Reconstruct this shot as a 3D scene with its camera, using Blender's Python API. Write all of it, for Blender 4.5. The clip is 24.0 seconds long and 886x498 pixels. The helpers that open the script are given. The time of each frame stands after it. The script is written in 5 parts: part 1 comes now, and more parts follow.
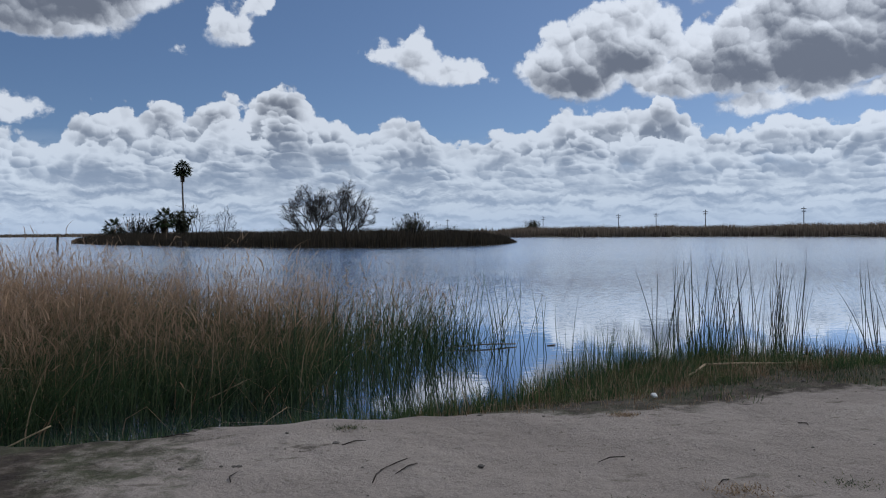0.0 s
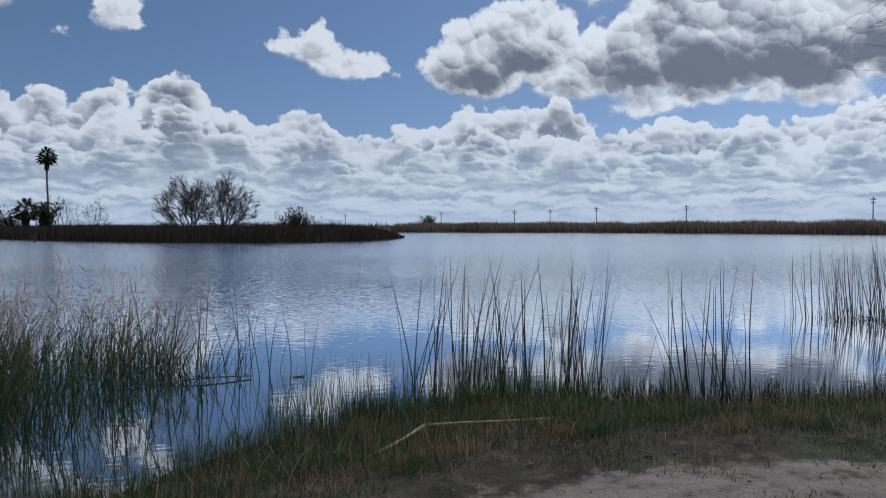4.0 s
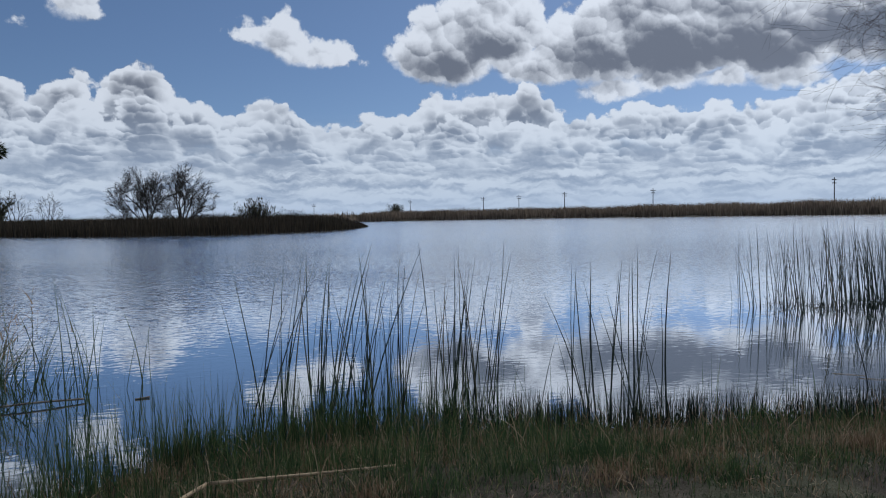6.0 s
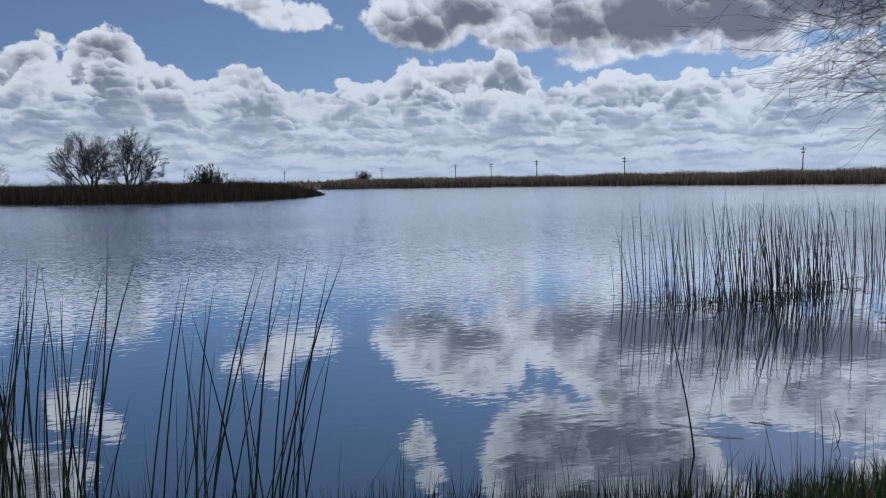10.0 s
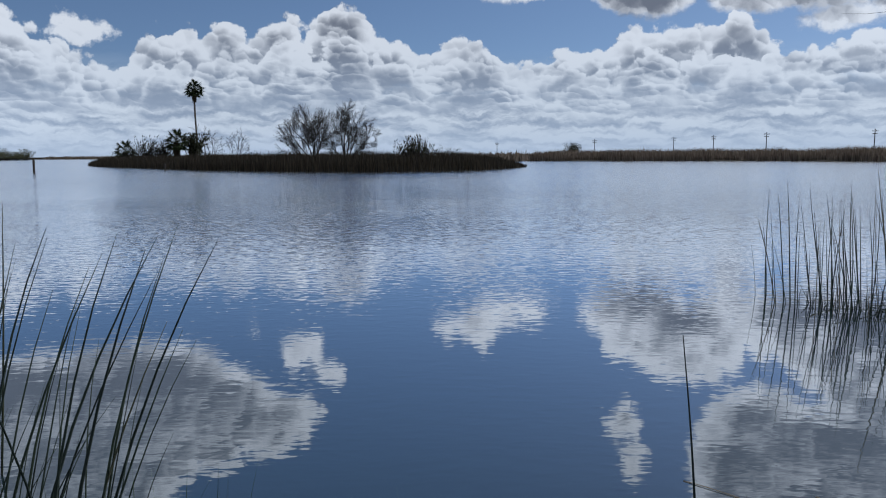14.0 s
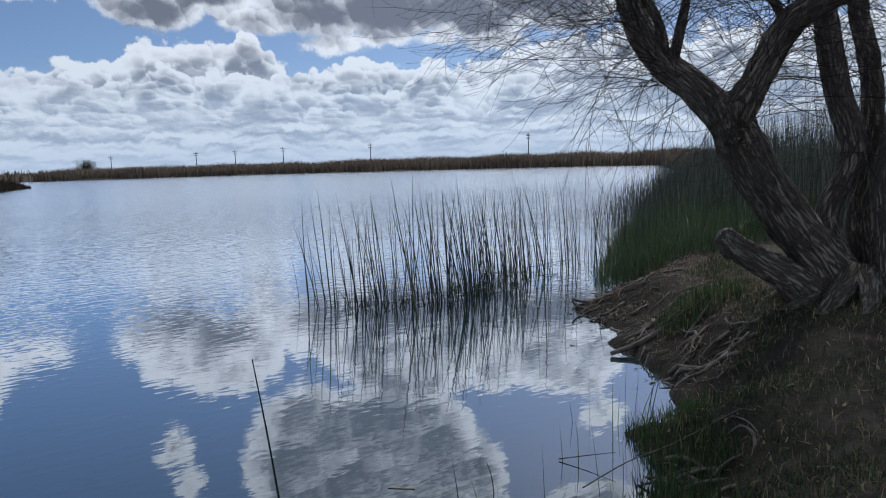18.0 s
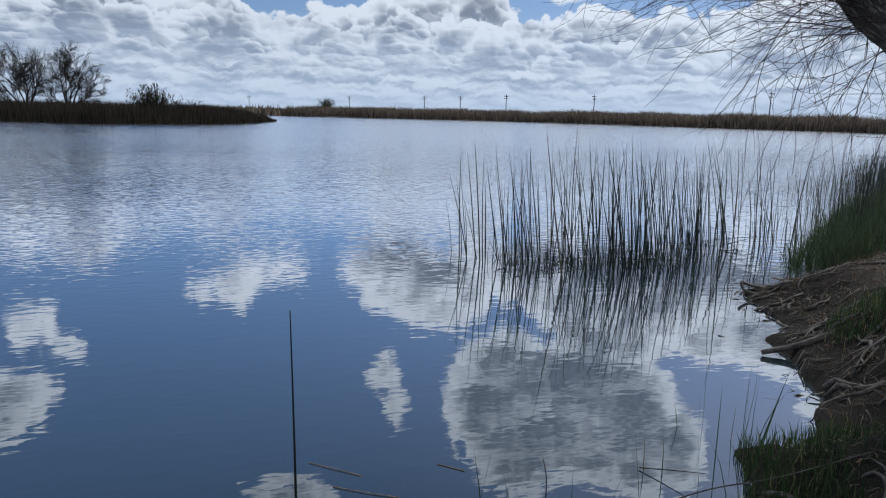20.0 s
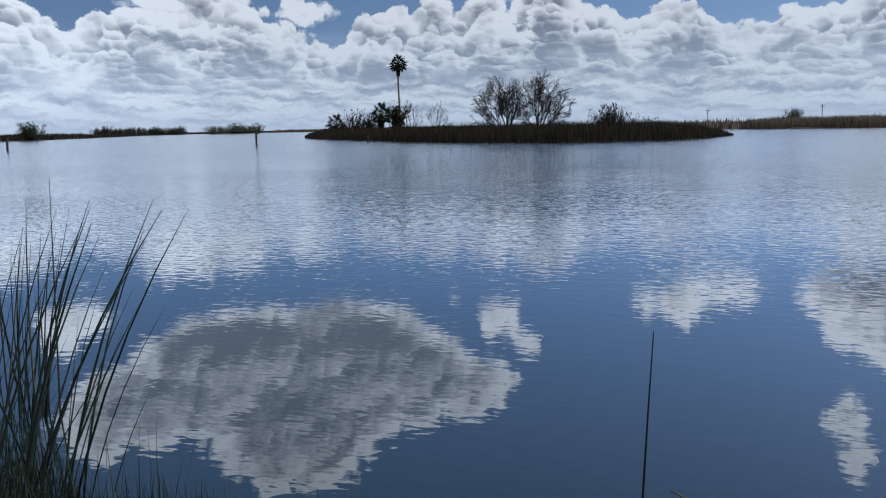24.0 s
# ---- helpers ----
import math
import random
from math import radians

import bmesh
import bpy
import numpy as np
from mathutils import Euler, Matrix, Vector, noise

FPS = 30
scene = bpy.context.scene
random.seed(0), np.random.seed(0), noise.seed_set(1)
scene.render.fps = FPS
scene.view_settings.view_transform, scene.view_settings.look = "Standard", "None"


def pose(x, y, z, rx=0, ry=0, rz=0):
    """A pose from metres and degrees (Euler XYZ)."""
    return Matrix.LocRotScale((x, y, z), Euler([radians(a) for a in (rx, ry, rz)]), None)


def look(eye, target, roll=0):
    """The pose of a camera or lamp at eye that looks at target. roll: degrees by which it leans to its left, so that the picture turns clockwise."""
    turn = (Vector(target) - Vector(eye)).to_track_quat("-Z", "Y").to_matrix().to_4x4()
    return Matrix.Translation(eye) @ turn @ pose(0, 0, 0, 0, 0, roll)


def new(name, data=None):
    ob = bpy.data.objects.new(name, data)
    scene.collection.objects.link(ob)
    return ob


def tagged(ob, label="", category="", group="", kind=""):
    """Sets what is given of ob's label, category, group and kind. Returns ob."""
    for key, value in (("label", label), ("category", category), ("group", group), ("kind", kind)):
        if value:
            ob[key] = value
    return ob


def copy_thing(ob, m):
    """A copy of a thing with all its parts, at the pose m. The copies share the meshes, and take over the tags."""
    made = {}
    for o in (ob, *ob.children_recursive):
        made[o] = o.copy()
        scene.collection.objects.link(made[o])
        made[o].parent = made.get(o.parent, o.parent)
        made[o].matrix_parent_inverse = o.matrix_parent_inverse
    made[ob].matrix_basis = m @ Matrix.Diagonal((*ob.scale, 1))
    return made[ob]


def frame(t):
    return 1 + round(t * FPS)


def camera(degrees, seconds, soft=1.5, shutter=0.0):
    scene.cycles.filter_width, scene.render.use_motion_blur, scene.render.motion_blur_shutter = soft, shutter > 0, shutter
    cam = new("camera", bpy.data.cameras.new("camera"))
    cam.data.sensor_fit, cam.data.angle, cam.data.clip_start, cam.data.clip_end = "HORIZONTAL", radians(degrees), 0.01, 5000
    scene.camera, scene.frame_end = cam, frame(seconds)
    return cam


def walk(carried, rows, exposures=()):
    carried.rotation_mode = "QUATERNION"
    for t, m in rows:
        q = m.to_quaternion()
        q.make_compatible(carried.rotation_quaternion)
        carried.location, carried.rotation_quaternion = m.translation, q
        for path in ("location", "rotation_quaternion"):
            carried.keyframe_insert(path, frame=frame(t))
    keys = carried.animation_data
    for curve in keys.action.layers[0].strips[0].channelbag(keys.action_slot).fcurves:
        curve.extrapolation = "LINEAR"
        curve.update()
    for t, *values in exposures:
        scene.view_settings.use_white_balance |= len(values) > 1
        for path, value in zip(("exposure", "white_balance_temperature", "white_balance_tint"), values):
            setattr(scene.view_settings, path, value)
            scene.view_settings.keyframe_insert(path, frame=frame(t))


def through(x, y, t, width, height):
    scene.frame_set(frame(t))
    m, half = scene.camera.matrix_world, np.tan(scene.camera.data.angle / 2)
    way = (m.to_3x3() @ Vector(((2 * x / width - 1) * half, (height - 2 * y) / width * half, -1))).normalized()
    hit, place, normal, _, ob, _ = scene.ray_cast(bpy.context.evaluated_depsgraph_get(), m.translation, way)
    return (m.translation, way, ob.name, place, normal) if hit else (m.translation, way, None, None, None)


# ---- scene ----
EXPOSURES = [(t, ev, 5950.0, 10.0) for t, ev in ((0.0, 0.0), (9.0, 0.0), (14.0, 0.0), (15.0, -0.08), (16.0, -0.05), (17.0, 0.13), (19.0, 0.15), (22.0, 0.13), (24.0, 0.0))]
cam = camera(63.09, 24.0, 1.1)
# seconds, place, heading (clockwise from +y), tilt up, lean
PATH = [
    (0.0, -9.309, -6.641, 2.027, 4.85, -1.45, 0.54),
    (0.5, -8.919, -6.318, 2.050, 9.78, -0.41, 1.32),
    (1.0, -8.525, -6.020, 2.035, 15.66, -0.94, 3.02),
    (1.5, -8.184, -5.688, 2.031, 20.47, -1.80, 3.57),
    (2.0, -7.809, -5.367, 2.003, 21.60, -2.38, 2.73),
    (2.5, -7.481, -5.031, 2.003, 19.45, -2.91, 1.66),
    (3.5, -6.885, -4.384, 2.007, 13.77, -2.37, -0.03),
    (4.5, -6.256, -3.765, 2.056, 12.37, -1.46, 0.33),
    (5.0, -5.889, -3.463, 2.045, 15.55, -1.52, 1.57),
    (5.5, -5.554, -3.167, 2.026, 15.94, -2.30, 2.07),
    (6.0, -5.143, -2.834, 2.002, 14.88, -2.88, 1.25),
    (6.5, -4.751, -2.519, 2.006, 13.77, -2.97, 0.62),
    (7.0, -4.311, -2.209, 2.066, 12.85, -3.00, 1.21),
    (7.5, -3.850, -1.935, 2.043, 11.26, -3.56, 2.07),
    (8.0, -3.403, -1.687, 2.012, 9.55, -4.42, 1.69),
    (8.5, -2.985, -1.458, 1.983, 8.23, -5.24, 0.62),
    (9.0, -2.596, -1.238, 1.958, 6.59, -2.49, -1.74),
    (9.5, -2.207, -1.021, 1.992, 12.45, -4.14, 0.32),
    (10.5, -1.565, -0.631, 2.011, 17.77, -5.75, 0.65),
    (11.5, -0.991, -0.380, 2.027, 12.26, -6.02, 0.37),
    (12.0, -0.687, -0.336, 1.974, 4.60, -6.02, 0.15),
    (12.5, -0.423, -0.259, 1.974, -3.96, -6.47, -0.42),
    (13.0, -0.212, -0.162, 1.981, -10.09, -7.03, -0.60),
    (13.5, -0.070, -0.071, 1.982, -9.16, -7.64, -0.26),
    (14.0, 0.000, 0.000, 1.976, 0.00, -7.47, 0.40),
    (14.5, 0.002, 0.054, 1.983, 9.21, -6.61, 1.24),
    (15.0, -0.047, 0.124, 2.003, 17.69, -5.01, 2.34),
    (15.5, -0.141, 0.238, 2.041, 26.23, -3.55, 2.57),
    (16.0, -0.156, 0.258, 2.024, 30.75, -4.30, 2.00),
    (16.5, -0.144, 0.265, 2.007, 34.43, -5.21, 1.37),
    (17.0, -0.143, 0.284, 2.005, 36.83, -5.89, 1.28),
    (17.5, -0.115, 0.294, 2.015, 37.68, -6.35, 1.85),
    (18.0, -0.023, 0.329, 1.973, 36.13, -6.99, 1.81),
    (18.5, 0.202, 0.337, 1.922, 32.00, -8.00, 0.62),
    (19.0, 0.448, 0.370, 1.907, 26.52, -9.20, -0.83),
    (19.5, 0.669, 0.377, 1.931, 21.51, -9.99, -1.70),
    (20.5, 1.126, 0.312, 1.983, 18.25, -11.30, -0.63),
    (21.5, 1.406, 0.275, 1.912, 14.63, -11.67, 0.27),
    (22.0, 1.406, 0.317, 1.961, 9.18, -11.27, 0.78),
    (22.5, 1.397, 0.325, 1.992, 3.80, -10.81, 0.77),
    (23.0, 1.371, 0.318, 2.001, -2.22, -10.48, 1.08),
    (23.5, 1.327, 0.304, 2.001, -8.49, -10.18, 1.16),
    (24.0, 1.278, 0.286, 1.993, -15.86, -9.59, 1.14),
]
walk(cam, [(t, pose(x, y, z, 0, 0, -yaw) @ pose(0, 0, 0, 90 + tilt) @ pose(0, 0, 0, 0, 0, -lean))
           for t, x, y, z, yaw, tilt, lean in PATH],
     EXPOSURES)

# ---- world, sun and exposure ----
def node(tree, kind, operation="", feature="", dims=""):
    n = tree.nodes.new(kind)
    if operation:
        n.operation = operation
    if feature:
        n.feature = feature
    if dims and kind == "ShaderNodeTexNoise":
        n.noise_dimensions = dims
    elif dims:
        n.voronoi_dimensions = dims
    return n


def wire(tree, value, socket):
    if isinstance(value, (int, float, tuple)):
        socket.default_value = value
    else:
        tree.links.new(value, socket)


def calc(tree, op, a, b=0.0, c=0.0, clamp=False):
    n = node(tree, "ShaderNodeMath", op)
    n.use_clamp = clamp
    for value, socket in zip((a, b, c), n.inputs):
        wire(tree, value, socket)
    return n.outputs[0]


def vec(tree, op, a, b=(0.0, 0.0, 0.0), c=(0.0, 0.0, 0.0)):
    n = node(tree, "ShaderNodeVectorMath", op)
    wire(tree, a, n.inputs[0])
    if op != "LENGTH":
        wire(tree, b, n.inputs[1])
    if op == "MULTIPLY_ADD":
        wire(tree, c, n.inputs[2])
    return n.outputs["Value"] if op in ("LENGTH", "DOT_PRODUCT") else n.outputs[0]


def step(tree, x, low, high, to_low=0.0, to_high=1.0):
    n = node(tree, "ShaderNodeMapRange")
    n.interpolation_type = "SMOOTHSTEP"
    wire(tree, x, n.inputs[0])
    for i, value in enumerate((low, high, to_low, to_high)):
        wire(tree, value, n.inputs[i + 1])
    return n.outputs[0]


def mixed(tree, f, a, b, blend="MIX"):
    n = node(tree, "ShaderNodeMix")
    n.data_type, n.blend_type = "RGBA", blend
    wire(tree, f, n.inputs[0])
    for value, socket in ((a, n.inputs[6]), (b, n.inputs[7])):
        if isinstance(value, tuple):
            value = (*value[:3], 1.0)
        wire(tree, value, socket)
    return n.outputs[2]


def grain(tree, at, scale, detail=4.0, rough=0.55, colour=False, dims="3D"):
    n = node(tree, "ShaderNodeTexNoise", dims=dims)
    wire(tree, at, n.inputs["Vector"])
    for key, value in (("Scale", scale), ("Detail", detail), ("Roughness", rough)):
        n.inputs[key].default_value = value
    return n.outputs["Color" if colour else "Fac"]


def ramp(tree, value, stops):
    n = node(tree, "ShaderNodeValToRGB")
    wire(tree, value, n.inputs[0])
    while len(n.color_ramp.elements) < len(stops):
        n.color_ramp.elements.new(0.5)
    for e, (where, colour) in zip(n.color_ramp.elements, stops):
        e.position, e.color = where, (*colour, 1.0)
    return n.outputs[0]


SUN_TURN, SUN_HEIGHT = 58.0, 46.0

# Cumulus clouds: heading, height, half width, half height, in degrees
GREAT_CLOUDS = [
    (15.5, 12.8, 4.6, 3.0), (19.0, 14.0, 4.5, 3.2), (23.0, 11.6, 4.0, 2.0), (28.0, 12.9, 4.6, 3.4),
    (33.0, 14.2, 6.5, 4.8), (39.5, 13.6, 6.5, 4.6), (46.0, 14.0, 6.0, 4.6),
]
HIGH_CLOUDS = [
    (-24.0, 15.6, 6.0, 2.2), (-32.0, 18.4, 9.0, 5.0), (-22.0, 19.4, 8.5, 4.6), (-28.0, 23.0, 6.5, 4.6),
    (-15.0, 20.3, 5.0, 2.4), (-40.0, 20.0, 6.0, 3.2), (31.0, 22.6, 8.0, 5.4), (24.5, 22.4, 5.0, 5.8), (36.0, 24.5, 5.0, 4.2),
    (26.0, 27.0, 4.0, 2.4), (6.6, 29.6, 4.0, 1.8), (49.0, 28.0, 6.0, 3.5), (15.0, 33.0, 5.0, 2.5),
]
SMALL_CLOUDS = [
    (0.9, 13.8, 1.9, 0.9), (2.4, 13.8, 1.9, 1.4), (3.6, 13.0, 2.0, 1.3), (5.0, 12.4, 2.2, 1.1), (7.0, 12.1, 1.9, 0.8),
    (-11.3, 15.5, 1.8, 1.5), (-9.2, 17.0, 1.2, 0.7), (-14.5, 13.5, 0.7, 0.5), (-44.0, 13.6, 2.6, 1.8), (-26.0, 8.6, 1.6, 0.9),
    (14.8, 20.3, 1.3, 1.5), (15.3, 23.2, 1.1, 1.0), (48.6, 19.8, 1.5, 1.2),
    (28.0, 9.0, 3.0, 0.7), (32.0, 9.5, 3.2, 0.9), (36.0, 9.3, 2.6, 0.7), (40.5, 9.0, 2.2, 0.7), (-36.0, 9.6, 3.0, 1.2),
]
# The skyline of the cloud bank behind the lake: heading, height
BANK_WEST = [(-60, 10), (-46, 9.4), (-42, 7.6), (-37, 9.8), (-32, 10.4), (-29, 8.6), (-26.7, 7.6), (-23.7, 6.3), (-22.4, 8.3), (-21, 9.1), (-18.2, 9.2), (-16.3, 9.8), (-14.1, 9.2),
             (-12, 10.3), (-10.2, 10.0), (-8.3, 11.4), (-7, 11.0), (-4.6, 9.2), (-2.4, 8.4), (-1.1, 7.7), (0.6, 8.6), (1.8, 9.0), (3.1, 8.5), (5.1, 7.3)]
BANK_EAST = [(5.1, 7.3), (6.5, 6.6), (7.8, 7.0), (10, 8.1), (12.7, 8.3), (14.5, 9.0), (16.4, 9.7), (18.3, 9.0), (20.4, 9.1), (21.4, 10.0), (22.6, 9.7), (23.7, 8.1),
             (25.6, 6.8), (28, 7.5), (30.6, 8.1), (33, 7.6), (36.4, 8.0), (39, 7.4), (43, 8.4), (48, 9.4), (60, 9)]


def make_world():
    world = bpy.data.worlds.new("sky")
    scene.world = world
    world.use_nodes = True
    tree = world.node_tree
    tree.nodes.clear()
    way = node(tree, "ShaderNodeTexCoord").outputs["Generated"]
    split = node(tree, "ShaderNodeSeparateXYZ")
    tree.links.new(way, split.inputs[0])
    x, y, z = split.outputs
    sky = node(tree, "ShaderNodeTexSky")
    sky.sky_type, sky.sun_disc = "NISHITA", False
    sky.sun_elevation, sky.sun_rotation = radians(SUN_HEIGHT), radians(SUN_TURN)
    sky.air_density, sky.dust_density, sky.ozone_density = 1.0, 0.5, 2.8
    up = calc(tree, "MAXIMUM", calc(tree, "MULTIPLY_ADD", z, 1.5, 0.06), 0.01)
    raised = node(tree, "ShaderNodeCombineXYZ")
    for value, socket in zip((x, y, up), raised.inputs):
        wire(tree, value, socket)
    tree.links.new(vec(tree, "NORMALIZE", raised.outputs[0]), sky.inputs["Vector"])
    # heading and height in degrees
    u = calc(tree, "MULTIPLY", calc(tree, "ARCTAN2", x, y), 57.296)
    v = calc(tree, "MULTIPLY", calc(tree, "ARCSINE", z), 57.296)
    flat = node(tree, "ShaderNodeCombineXYZ")
    wire(tree, u, flat.inputs[0])
    wire(tree, v, flat.inputs[1])
    at = flat.outputs[0]
    # billows: a coarse shift of the place, then round lobes of several sizes
    coarse = vec(tree, "SUBTRACT", grain(tree, at, 0.30, 2.0, 0.5, True, "2D"), (0.5, 0.5, 0.5))
    bent = vec(tree, "MULTIPLY_ADD", coarse, (1.3, 1.0, 0.0), at)
    curl = vec(tree, "SUBTRACT", grain(tree, at, 1.3, 4.0, 0.6, True, "2D"), (0.5, 0.5, 0.5))
    bent = vec(tree, "MULTIPLY_ADD", curl, (0.62, 0.5, 0.0), bent)

    def lobe(place, scale, smooth=0.3):
        """Round heads of cloud: how far each swells out, and how far it faces the sun."""
        n = node(tree, "ShaderNodeTexVoronoi", feature="SMOOTH_F1", dims="2D")
        for key, value in (("Scale", scale), ("Detail", 0.0), ("Smoothness", smooth), ("Randomness", 0.95)):
            n.inputs[key].default_value = value
        tree.links.new(place, n.inputs["Vector"])
        off = vec(tree, "SUBTRACT", place, n.outputs["Position"])
        dist = n.outputs["Distance"]
        swell = calc(tree, "MULTIPLY_ADD", calc(tree, "MULTIPLY", dist, dist), -1.7, 1.0)
        return swell, vec(tree, "DOT_PRODUCT", off, (0.45 * scale, 1.0 * scale, 0.0))

    def skyline():
        sides = [calc(tree, "MULTIPLY", ramp(tree, calc(tree, "MULTIPLY_ADD", u, 1 / (b[-1][0] - b[0][0]), -b[0][0] / (b[-1][0] - b[0][0])),
                 [((a - b[0][0]) / (b[-1][0] - b[0][0]), (h / 14,) * 3) for a, h in b]), 14.0) for b in (BANK_WEST, BANK_EAST)]
        east = calc(tree, "GREATER_THAN", u, 5.1)
        return calc(tree, "MULTIPLY_ADD", east, calc(tree, "SUBTRACT", sides[1], sides[0]), sides[0])

    # scattered cloud over the rest of the sky
    wide = grain(tree, vec(tree, "MULTIPLY", way, (3.0, 3.0, 6.0)), 1.0, 5.0, 0.6)
    away = step(tree, calc(tree, "ABSOLUTE", calc(tree, "SUBTRACT", u, 3.0)), 48.0, 58.0)
    away = calc(tree, "MAXIMUM", away, step(tree, v, 31.0, 40.0))
    others = calc(tree, "MULTIPLY_ADD", calc(tree, "SUBTRACT", wide, 0.5), 6.0, calc(tree, "MULTIPLY", calc(tree, "SUBTRACT", away, 1.0), 3.0))

    def body(place):
        """How deep the large clouds are along this line of sight, before their billows."""
        near = 5.0
        for cu, cv, ru, rv in GREAT_CLOUDS + HIGH_CLOUDS + SMALL_CLOUDS:
            d = vec(tree, "LENGTH", vec(tree, "MULTIPLY_ADD", place, (1 / ru, 1 / rv, 0.0), (-cu / ru, -cv / rv, 0.0)))
            d = calc(tree, "MULTIPLY_ADD", d, min(ru, rv * 1.6) / 3.0, -min(ru, rv * 1.6) / 3.0)
            near = d if isinstance(near, float) else calc(tree, "SMOOTH_MIN", near, d, 0.16)
        return calc(tree, "MAXIMUM", calc(tree, "MULTIPLY", near, -1.0), others)

    # the cloud bank: heaped bright heads before one another, then flat sheets low over the horizon
    crest = skyline()
    cover = step(tree, v, 7.2, 4.0)
    sheet = grain(tree, vec(tree, "MULTIPLY", bent, (0.26, 1.15, 0.0)), 1.0, 5.0, 0.55, False, "2D")
    above = grain(tree, vec(tree, "MULTIPLY_ADD", bent, (0.26, 1.15, 0.0), (0.06, 0.30, 0.0)), 1.0, 5.0, 0.55, False, "2D")
    tone = calc(tree, "MULTIPLY_ADD", calc(tree, "SUBTRACT", sheet, 0.5), 2.1, calc(tree, "MULTIPLY_ADD", calc(tree, "SUBTRACT", sheet, above), 1.7, 0.50))
    fuzz = calc(tree, "SUBTRACT", grain(tree, at, 1.9, 5.0, 0.62, False, "2D"), 0.5)
    vary = step(tree, grain(tree, vec(tree, "MULTIPLY", bent, (0.30, 0.45, 0.0)), 1.0, 2.0, 0.5, False, "2D"), 0.34, 0.66, 0.30, 1.30)
    broad = calc(tree, "SUBTRACT", grain(tree, vec(tree, "MULTIPLY", bent, (0.22, 0.42, 0.0)), 1.0, 3.0, 0.5, False, "2D"), 0.5)
    for share, rise, base, cell, squash, seed, power, soft, rim in ((1.0, 0.4, 4.6, 0.40, 1.15, 0.0, 1.0, 0.28, 0.95), (0.80, 2.4, 4.1, 0.46, 1.5, 13.0, 1.0, 0.34, 0.88), (0.60, 2.6, 3.4, 0.44, 2.4, 29.0, 0.8, 0.55, 0.75)):
        place = vec(tree, "MULTIPLY_ADD", at, (0.0, squash - 1.0, 0.0), vec(tree, "ADD", bent, (seed, seed * 0.37, 0.0)))
        swell, lit = lobe(place, cell, 0.45)
        small, spark = lobe(place, cell * 2.4, 0.35)
        hump = grain(tree, vec(tree, "ADD", vec(tree, "MULTIPLY", bent, (0.30, 0.12, 0.0)), (seed, seed, 0.0)), 1.0, 2.0, 0.55, False, "2D")
        under = calc(tree, "MULTIPLY_ADD", crest, share, calc(tree, "MULTIPLY", v, -1.0))
        under = calc(tree, "MULTIPLY_ADD", calc(tree, "SUBTRACT", hump, 0.5), rise * 2.0, under)
        under = calc(tree, "MULTIPLY_ADD", calc(tree, "SUBTRACT", swell, 0.74), 0.52 / (cell * squash), under)
        under = calc(tree, "MULTIPLY_ADD", calc(tree, "SUBTRACT", small, 0.70), 0.34 / (cell * squash), under)
        under = calc(tree, "MULTIPLY_ADD", fuzz, 0.9 / squash, under)
        over = calc(tree, "MULTIPLY_ADD", swell, 1.1 / squash, calc(tree, "SUBTRACT", v, base))
        here = calc(tree, "MULTIPLY", step(tree, under, -0.10, soft), step(tree, calc(tree, "MULTIPLY_ADD", broad, 3.0, over), -0.9, 1.1))
        own = calc(tree, "MULTIPLY_ADD", lit, 0.50 * power, calc(tree, "MULTIPLY", spark, 0.44 * power))
        own = calc(tree, "MULTIPLY", own, vary)
        own = calc(tree, "MULTIPLY_ADD", broad, 1.8, calc(tree, "MULTIPLY_ADD", fuzz, 0.35, own))
        own = calc(tree, "ADD", own, step(tree, under, 0.0, 2.9 / squash, rim, 0.12))
        tone = calc(tree, "MULTIPLY_ADD", here, calc(tree, "SUBTRACT", own, tone), tone)
        cover = calc(tree, "MAXIMUM", cover, here)
    # the large clouds: bright rims and heads round smooth grey depths and bases
    inner = body(bent)
    sunward = body(vec(tree, "ADD", bent, (0.5, 1.5, 0.0)))
    swell, lit = lobe(bent, 0.42, 0.45)
    small, spark = lobe(bent, 1.05, 0.4)
    upper = calc(tree, "SUBTRACT", inner, sunward)
    heads = calc(tree, "MULTIPLY_ADD", calc(tree, "SUBTRACT", swell, 0.66), 0.42, calc(tree, "MULTIPLY", calc(tree, "SUBTRACT", small, 0.62), 0.22))
    heads = calc(tree, "MULTIPLY_ADD", fuzz, 0.38, heads)
    depth = calc(tree, "MULTIPLY_ADD", heads, step(tree, upper, -0.45, 0.25, 0.30, 1.0), inner)
    large = step(tree, depth, -0.09, 0.16)
    own = calc(tree, "MULTIPLY_ADD", calc(tree, "MULTIPLY", upper, step(tree, v, 14.0, 19.0, 0.72, 0.20)), 1.0, calc(tree, "MULTIPLY_ADD", lit, 0.42, calc(tree, "MULTIPLY_ADD", spark, 0.26, calc(tree, "MULTIPLY_ADD", fuzz, 0.30, 0.90))))
    own = calc(tree, "SUBTRACT", own, step(tree, calc(tree, "MULTIPLY_ADD", swell, 0.25, inner), 0.15, 0.95, 0.0, 0.86))
    # clouds across from the sun are lit from the front
    against = step(tree, vec_dot(tree, way), 0.25, -0.4)
    own = calc(tree, "MULTIPLY_ADD", against, 0.6, own)
    tone = calc(tree, "MULTIPLY_ADD", large, calc(tree, "SUBTRACT", own, tone), tone)
    cover = calc(tree, "MAXIMUM", cover, large)
    tone = step(tree, tone, -0.26, 0.94)
    low = step(tree, v, 2.0, 11.0)
